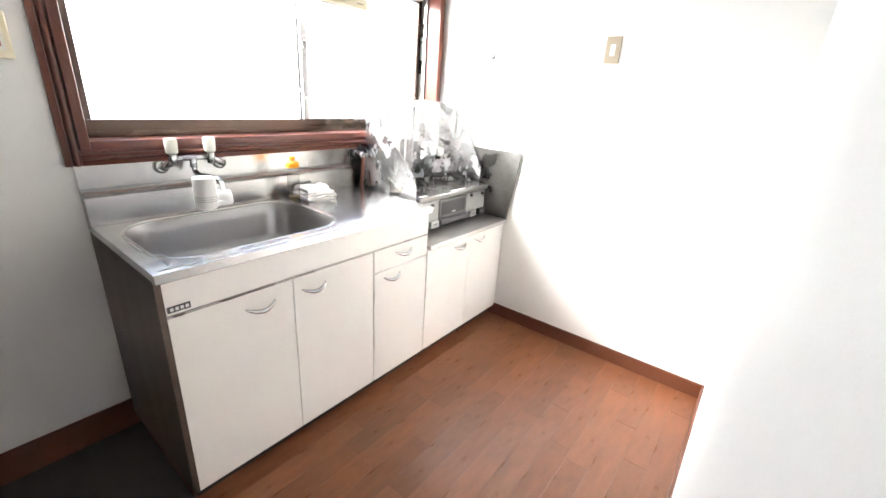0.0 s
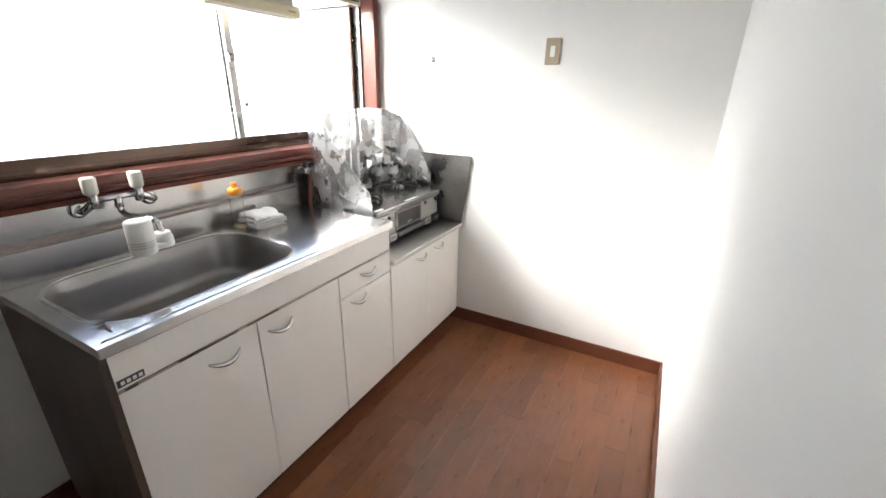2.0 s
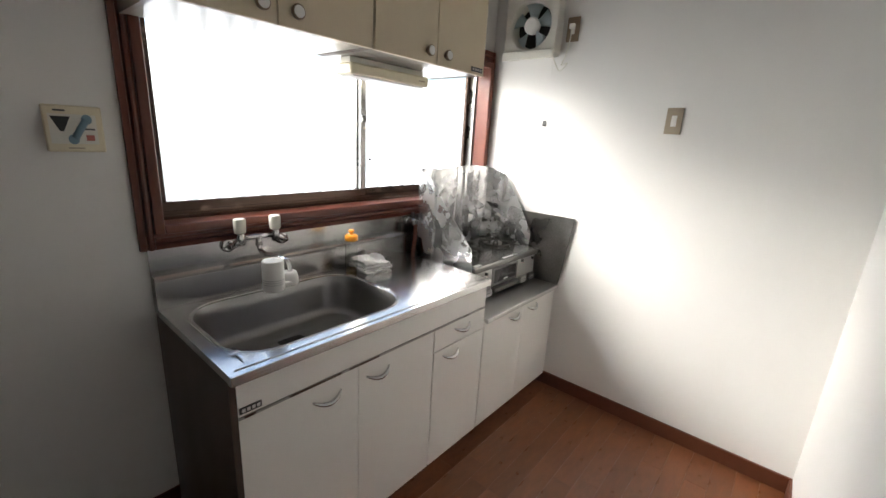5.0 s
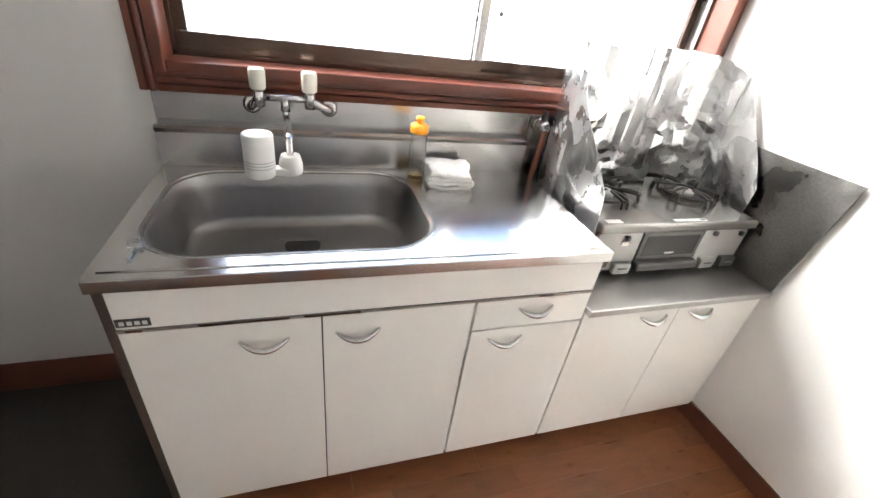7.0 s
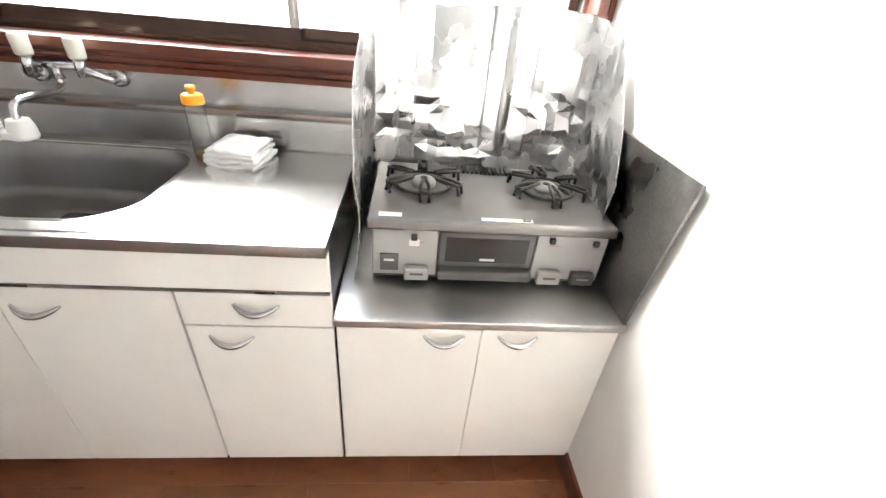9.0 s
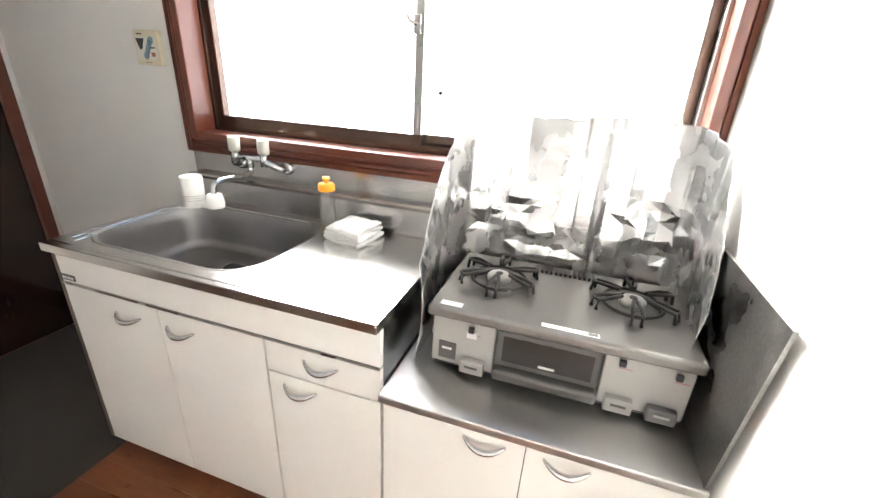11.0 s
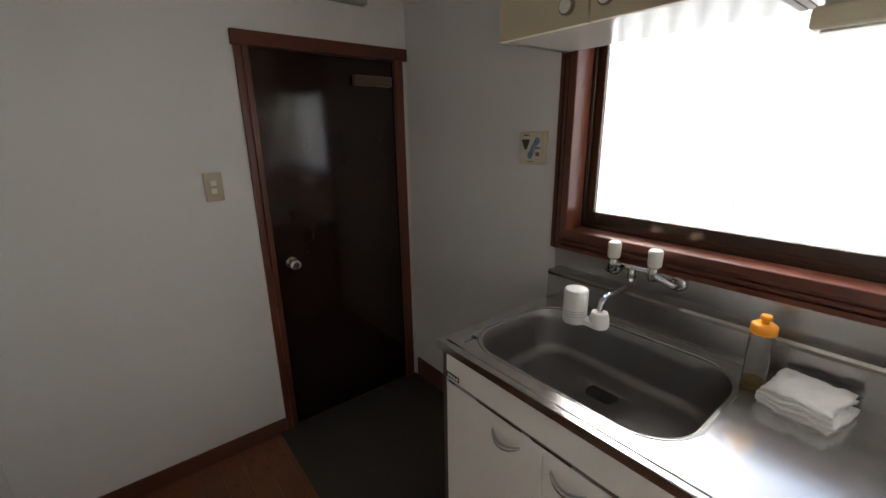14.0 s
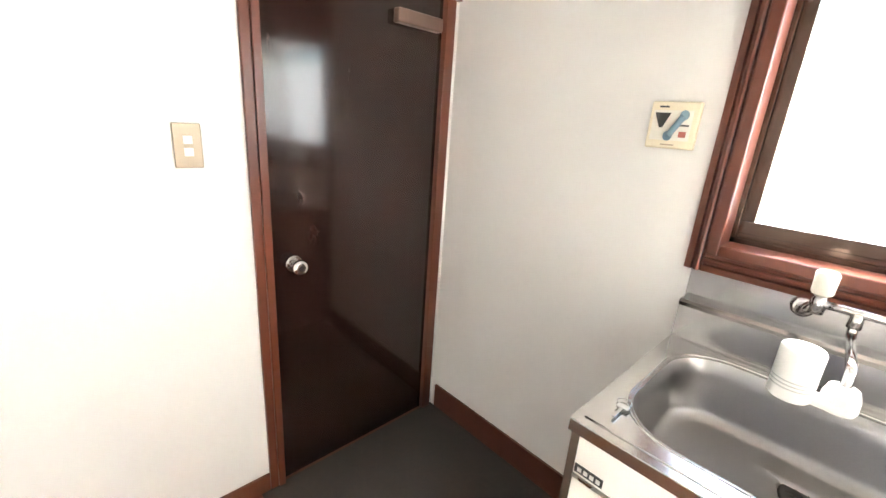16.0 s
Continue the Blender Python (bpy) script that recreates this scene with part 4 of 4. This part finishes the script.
def wall_cabinet(xa, xb, xm, k1, k2, plate):
    c = thing("wall_cabinet", ((xa + xb) / 2, -0.1, UZ0), "cream two-door wall cabinet with round white knobs" + (" and a maker's plate" if plate else ""), "cabinet", "wall cabinets over the sink")
    part("side_panel", boxm(xa, xa + 0.016, UY + 0.019, YW - 0.03, UZ0 + 0.002, UZ1), side_lam, c, "brown side panel")
    part("side_panel", boxm(xb - 0.016, xb, UY + 0.019, YW - 0.03, UZ0 + 0.002, UZ1), side_lam, c)
    part("bottom_panel", boxm(xa + 0.0165, xb - 0.0165, UY + 0.019, YW - 0.03, UZ0 + 0.004, UZ0 + 0.018), under_lam, c, "pale underside panel")
    part("top_panel", boxm(xa, xb, UY - 0.006, YW - 0.03, UZ1 + 0.0005, UZ1 + 0.018, bev=0.002), cream_lam, c)
    part("back_panel", boxm(xa + 0.0165, xb - 0.0165, YW - 0.0295, YW - 0.004, UZ0 + 0.02, UZ1 - 0.03), side_lam, c)
    # dark backing sheet that paints seam shade between the cream doors
    part("body", boxm(xa + 0.0165, xb - 0.0165, UY + 0.0195, UY + 0.03, UZ0 + 0.019, UZ1 - 0.001), gap_shade, c)
    for a, b, kx in ((xa + 0.0035, xm - 0.0028, k1), (xm + 0.0028, xb - 0.0035, k2)):
        d = part("door", boxm(a, b, UY, UY + 0.018, UZ0, UZ1 - 0.006, bev=0.0015), cream_lam, c)
        kn = part("knob", tubem([(kx, UY, 1.89), (kx, UY - 0.012, 1.89), (kx, UY - 0.014, 1.89), (kx, UY - 0.024, 1.89), (kx, UY - 0.027, 1.89)], [0.010, 0.010, 0.021, 0.022, 0.019], 26), knob_brown, d, "round knob with a brown rim")
        part("knob_cap", tubem([(kx, UY - 0.0268, 1.89), (kx, UY - 0.0282, 1.89)], [0.018, 0.0165], 26), white_plastic, kn)
    if plate:
        pl = part("name_plate", boxm(xb - 0.105, xb - 0.02, UY - 0.003, UY - 0.0003, 1.857, 1.877), ink, c, "dark maker's plate")
        for k in range(4):
            part("plate_mark", boxm(xb - 0.096 + 0.019 * k, xb - 0.083 + 0.019 * k, UY - 0.0042, UY - 0.003, 1.862, 1.872), grey_panel, pl)


wall_cabinet(0.004, 0.682, 0.316, 0.262, 0.372, False)
wall_cabinet(0.6855, 1.368, 1.026, 0.965, 1.078, True)

lt = thing("under_cabinet_light", (0.95, -0.06, 1.79), "ivory strip light fixed under the wall cabinet", "light")
part("base_plate", boxm(0.735, 1.165, -0.085, -0.02, 1.825, 1.8485, bev=0.003), aged_plastic, lt)
part("housing", boxm(0.72, 1.18, -0.112, 0.0, 1.778, 1.824, bev=0.010, seg=3), ivory_plastic, lt, "ivory lamp cover")
part("diffuser", boxm(0.74, 1.16, -0.095, -0.015, 1.772, 1.7785, bev=0.002), white_plastic, lt)
part("logo_bar", boxm(1.11, 1.15, -0.1132, -0.1118, 1.797, 1.803), tan_plate, lt)

# ---- fittings on the east wall ----
fan = thing("extractor_fan", (XR, -0.22, 2.03), "square cream wall extractor fan with pale blue blades", "fan")
FX0 = XR - 0.075
FYc, FZc, FR = -0.213, 2.198, 0.125
bm = bmesh.new()
sq = []
cir = []
M = 64
for k in range(M):
    a = 2 * math.pi * (k + 0.5) / M
    c, s = math.cos(a), math.sin(a)
    q = 0.168 / max(abs(c), abs(s))
    sq.append((FYc + c * q, FZc + s * q))
    cir.append((FYc + c * FR, FZc + s * FR))
lps = [[(XR - 0.001, y, z) for y, z in sq], [(FX0 + 0.006, y, z) for y, z in sq], [(FX0, FYc + (y - FYc) * 0.97, FZc + (z - FZc) * 0.97) for y, z in sq],
       [(FX0, FYc + (y - FYc) * 1.06, FZc + (z - FZc) * 1.06) for y, z in cir], [(FX0 + 0.012, y, z) for y, z in cir], [(XR - 0.004, FYc + (y - FYc) * 0.92, FZc + (z - FZc) * 0.92) for y, z in cir]]
vr = [[bm.verts.new(p) for p in lp] for lp in lps]
for a, b in zip(vr, vr[1:]):
    for i in range(M):
        bm.faces.new((a[i], a[(i + 1) % M], b[(i + 1) % M], b[i]))
bmesh.ops.recalc_face_normals(bm, faces=bm.faces)
part("housing", bm, aged_plastic, fan, "cream plastic fan housing")
part("shutter", tubem([(XR - 0.003, FYc, FZc), (XR - 0.001, FYc, FZc)], 0.116, 36), black_plastic, fan, "dark closed shutter")
part("lower_lip", boxm(FX0 - 0.016, FX0 - 0.001, FYc - 0.165, FYc + 0.165, FZc - 0.182, FZc - 0.135, bev=0.004), aged_plastic, fan)
part("hub", tubem([(FX0 + 0.04, FYc, FZc), (FX0 + 0.008, FYc, FZc), (FX0 + 0.002, FYc, FZc)], [0.045, 0.045, 0.036], 28), white_plastic, fan)
for k in range(5):
    a = 2 * math.pi * k / 5 + 0.35
    bm = bmesh.new()
    g = []
    for i in range(5):
        r = 0.044 + 0.074 * i / 4
        row = []
        for j in range(5):
            sp = (0.30 + 0.10 * i / 4) * (j / 2 - 1)
            aa = a + sp
            row.append(bm.verts.new((FX0 + 0.03 + 0.016 * (j / 2 - 1), FYc + r * math.cos(aa), FZc + r * math.sin(aa))))
        g.append(row)
    for i in range(4):
        for j in range(4):
            bm.faces.new((g[i][j], g[i + 1][j], g[i + 1][j + 1], g[i][j + 1])).smooth = True
    bmesh.ops.solidify(bm, geom=bm.faces[:], thickness=0.002)
    part("fan_blade", bm, fan_blue, fan)
part("pull_cord", tubem(smooth_path([(FX0 + 0.03, FYc - 0.15, FZc - 0.168), (FX0 + 0.032, FYc - 0.15, FZc - 0.2), (FX0 + 0.034, FYc - 0.149, FZc - 0.30)]), 0.0013, 6), white_plastic, fan)


def wall_plate(name, label, x, yc, zc, w, h, m, face_dir, rockers=1):
    """A flush plate on the east (face_dir -1) or west (1) wall."""
    s = thing(name, (x, yc, zc - h / 2), label, "switch" if rockers else "socket")
    xa, xb = sorted((x, x + face_dir * 0.008))
    part("plate", boxm(xa, xb, yc - w / 2, yc + w / 2, zc - h / 2, zc + h / 2, bev=0.0025), m, s)
    n = max(1, rockers)
    for k in range(n):
        zz = zc + (k - (n - 1) / 2) * 0.034
        xc, xd = sorted((x + face_dir * 0.0081, x + face_dir * 0.0115))
        hh = 0.026 if n == 1 else 0.0115
        part("rocker", boxm(xc, xd, yc - 0.012, yc + 0.012, zz - hh, zz + hh, bev=0.0015), white_plastic, s)
    return s


wall_plate("light_switch", "tan wall switch plate with one white rocker", XR, -1.036, 1.69, 0.075, 0.125, tan_plate, -1, 1)
sk = wall_plate("fan_socket", "brown wall socket with the fan's plug in it", XR, -0.445, 2.165, 0.072, 0.125, brown_plate, -1, 0)
part("plug", boxm(XR - 0.035, XR - 0.012, -0.462, -0.432, 2.165, 2.19, bev=0.004), white_plastic, sk)
part("cord", tubem(smooth_path([(XR - 0.025, -0.447, 2.167), (XR - 0.02, -0.44, 2.11), (XR - 0.012, -0.42, 2.03), (XR - 0.010, -0.40, 1.985), (XR - 0.02, -0.44, 1.99), (XR - 0.02, -0.395, 1.955), (XR - 0.05, -0.36, 2.03)]), 0.003, 8), aged_plastic, sk)
hk = thing("wall_hook", (XR, -0.33, 1.65), "small grey metal hook plate on the wall", "hook")
part("plate", boxm(XR - 0.004, XR - 0.0002, -0.345, -0.320, 1.648, 1.682, bev=0.0015), dark_panel, hk)
part("hook", boxm(XR - 0.018, XR - 0.0042, -0.338, -0.327, 1.650, 1.660, bev=0.002), dark_panel, hk)
al = thing("heat_alarm", (XR - 0.02, -0.262, 2.5), "small grey cylindrical detector at the ceiling edge", "detector")
part("body", tubem([(XR - 0.046, -0.262, 2.562), (XR - 0.046, -0.262, 2.492), (XR - 0.046, -0.262, 2.484)], [0.029, 0.030, 0.026], 26), grey_panel, al)
part("ring", tubem([(XR - 0.046, -0.262, 2.4845), (XR - 0.046, -0.262, 2.480)], [0.025, 0.023], 26), white_plastic, al)

# ---- fittings on the west and north walls ----
wall_plate("light_switch", "tan wall switch plate with two white rockers", XL, -0.968, 1.362, 0.072, 0.125, tan_plate, 1, 2)
bx = thing("breaker_box", (XL, -0.32, 2.17), "beige electrical breaker box above the door", "breaker box")
part("cover", boxm(XL, XL + 0.05, -0.482, -0.168, 2.185, 2.405, bev=0.006), box_beige, bx)
fr = part("breaker_frame", boxm(XL + 0.0495, XL + 0.056, -0.44, -0.335, 2.225, 2.375, bev=0.003), brown_plate, bx)
part("breaker_face", boxm(XL + 0.0561, XL + 0.060, -0.43, -0.345, 2.235, 2.365, bev=0.002), ivory_plastic, fr)
part("main_lever", boxm(XL + 0.0601, XL + 0.074, -0.375, -0.360, 2.28, 2.33, bev=0.003), black_plastic, fr)
for k in range(3):
    part("branch_breaker", boxm(XL + 0.0495, XL + 0.058, -0.305, -0.205, 2.345 - 0.05 * k, 2.37 - 0.05 * k, bev=0.002), tan_plate, bx)

ct = thing("boiler_remote", (-0.1385, YW, 1.445), "ivory water heater remote panel with blue and red buttons", "control panel")
part("case", boxm(-0.212, -0.060, YW - 0.022, YW - 0.0002, 1.447, 1.577, bev=0.005), ivory_plastic, ct)
yf = YW - 0.0222
part("face_sheet", boxm(-0.200, -0.078, yf - 0.001, yf, 1.470, 1.553), aged_plastic, ct)
part("maker_bar", boxm(-0.185, -0.155, yf - 0.001, yf, 1.560, 1.565), ink, ct)
bm = bmesh.new()
prism(bm, [(-0.195, 1.546), (-0.145, 1.546), (-0.165, 1.505), (-0.175, 1.505)], "y", yf - 0.003, yf - 0.001)
part("display", bm, black_plastic, ct, "dark tapered display")
part("slider", tubem([(-0.140, yf - 0.002, 1.486), (-0.105, yf - 0.002, 1.538)], 0.010, 14), blue_print, ct, "pale blue slanted key")
for (xb, zb) in ((-0.103, 1.54), (-0.143, 1.483)):
    part("round_key", tubem([(xb, yf - 0.001, zb), (xb, yf - 0.004, zb)], 0.014, 20), blue_print, ct)
part("red_key", boxm(-0.110, -0.088, yf - 0.003, yf - 0.001, 1.480, 1.496, bev=0.0008), red_print, ct)
part("text_bar", boxm(-0.112, -0.084, yf - 0.002, yf - 0.001, 1.510, 1.515), ink, ct)
part("text_bar", boxm(-0.160, -0.118, yf - 0.001, yf, 1.456, 1.460), tan_plate, ct)

ct.scale = (0.87, 1, 1)

# ---- ceiling lamp ----
lm = thing("ceiling_lamp", (0.63, -1.05, 2.60), "round ceiling lamp, switched off, with a pale rim", "ceiling lamp")
LX, LY, LR = 0.70, -0.985, 0.27
zc = ceil_z(LY)
part("base", tubem([(LX, LY, zc + 0.004), (LX, LY, zc - 0.03)], 0.12, 32), white_plastic, lm)
part("rim", tubem([(LX + LR * math.cos(a), LY + LR * math.sin(a), zc - 0.062) for a in [2 * math.pi * k / 56 for k in range(57)]], 0.016, 12, cap=False), aged_plastic, lm, "pale plastic rim")
part("shade", tubem([(LX, LY, zc - 0.012), (LX, LY, zc - 0.045), (LX, LY, zc - 0.078), (LX, LY, zc - 0.092)], [0.25, 0.262, 0.252, 0.16], 56), lamp_acrylic, lm, "unlit grey acrylic shade")

# ---- entrance mat ----
mt = boxm(XL + 0.003, 0.012, -0.846, YW - 0.0125, -0.003, 0.003, bev=0.001)
tagged(part("entrance_carpet", mt, carpet), "dark grey carpet square laid before the door", "carpet")

# ---- floor boards ----
floor_ob = bpy.data.objects["floor"]
PW = 0.0955
bm = box(bmesh.new(), 0, 1, 0, PW - 0.0005, -0.0115, -0.0035, bev=0.0005, seg=1)
plank_me = bpy.data.meshes.new("floor_plank")
bm.to_mesh(plank_me)
bm.free()
plank_me.materials.append(plank_wood)
rng = random.Random(4)
y = YB + 0.0125
while y < YW - 0.01:
    x = XL + 0.001 - rng.uniform(0.05, 0.75)
    while x < XR - 0.003:
        ln = rng.choice((0.303, 0.455, 0.606, 0.606, 0.758))
        xa, xb = max(x, XL + 0.001), min(x + ln, XR - 0.001)
        if xb - xa > 0.02 and y + PW < YW:
            ob = new("floor_plank", plank_me)
            ob.parent = floor_ob
            ob.location = (xa, y, rng.uniform(-0.0004, 0.0004))
            ob.scale = (xb - xa - 0.0005, 1, 1)
        x += ln
    y += PW
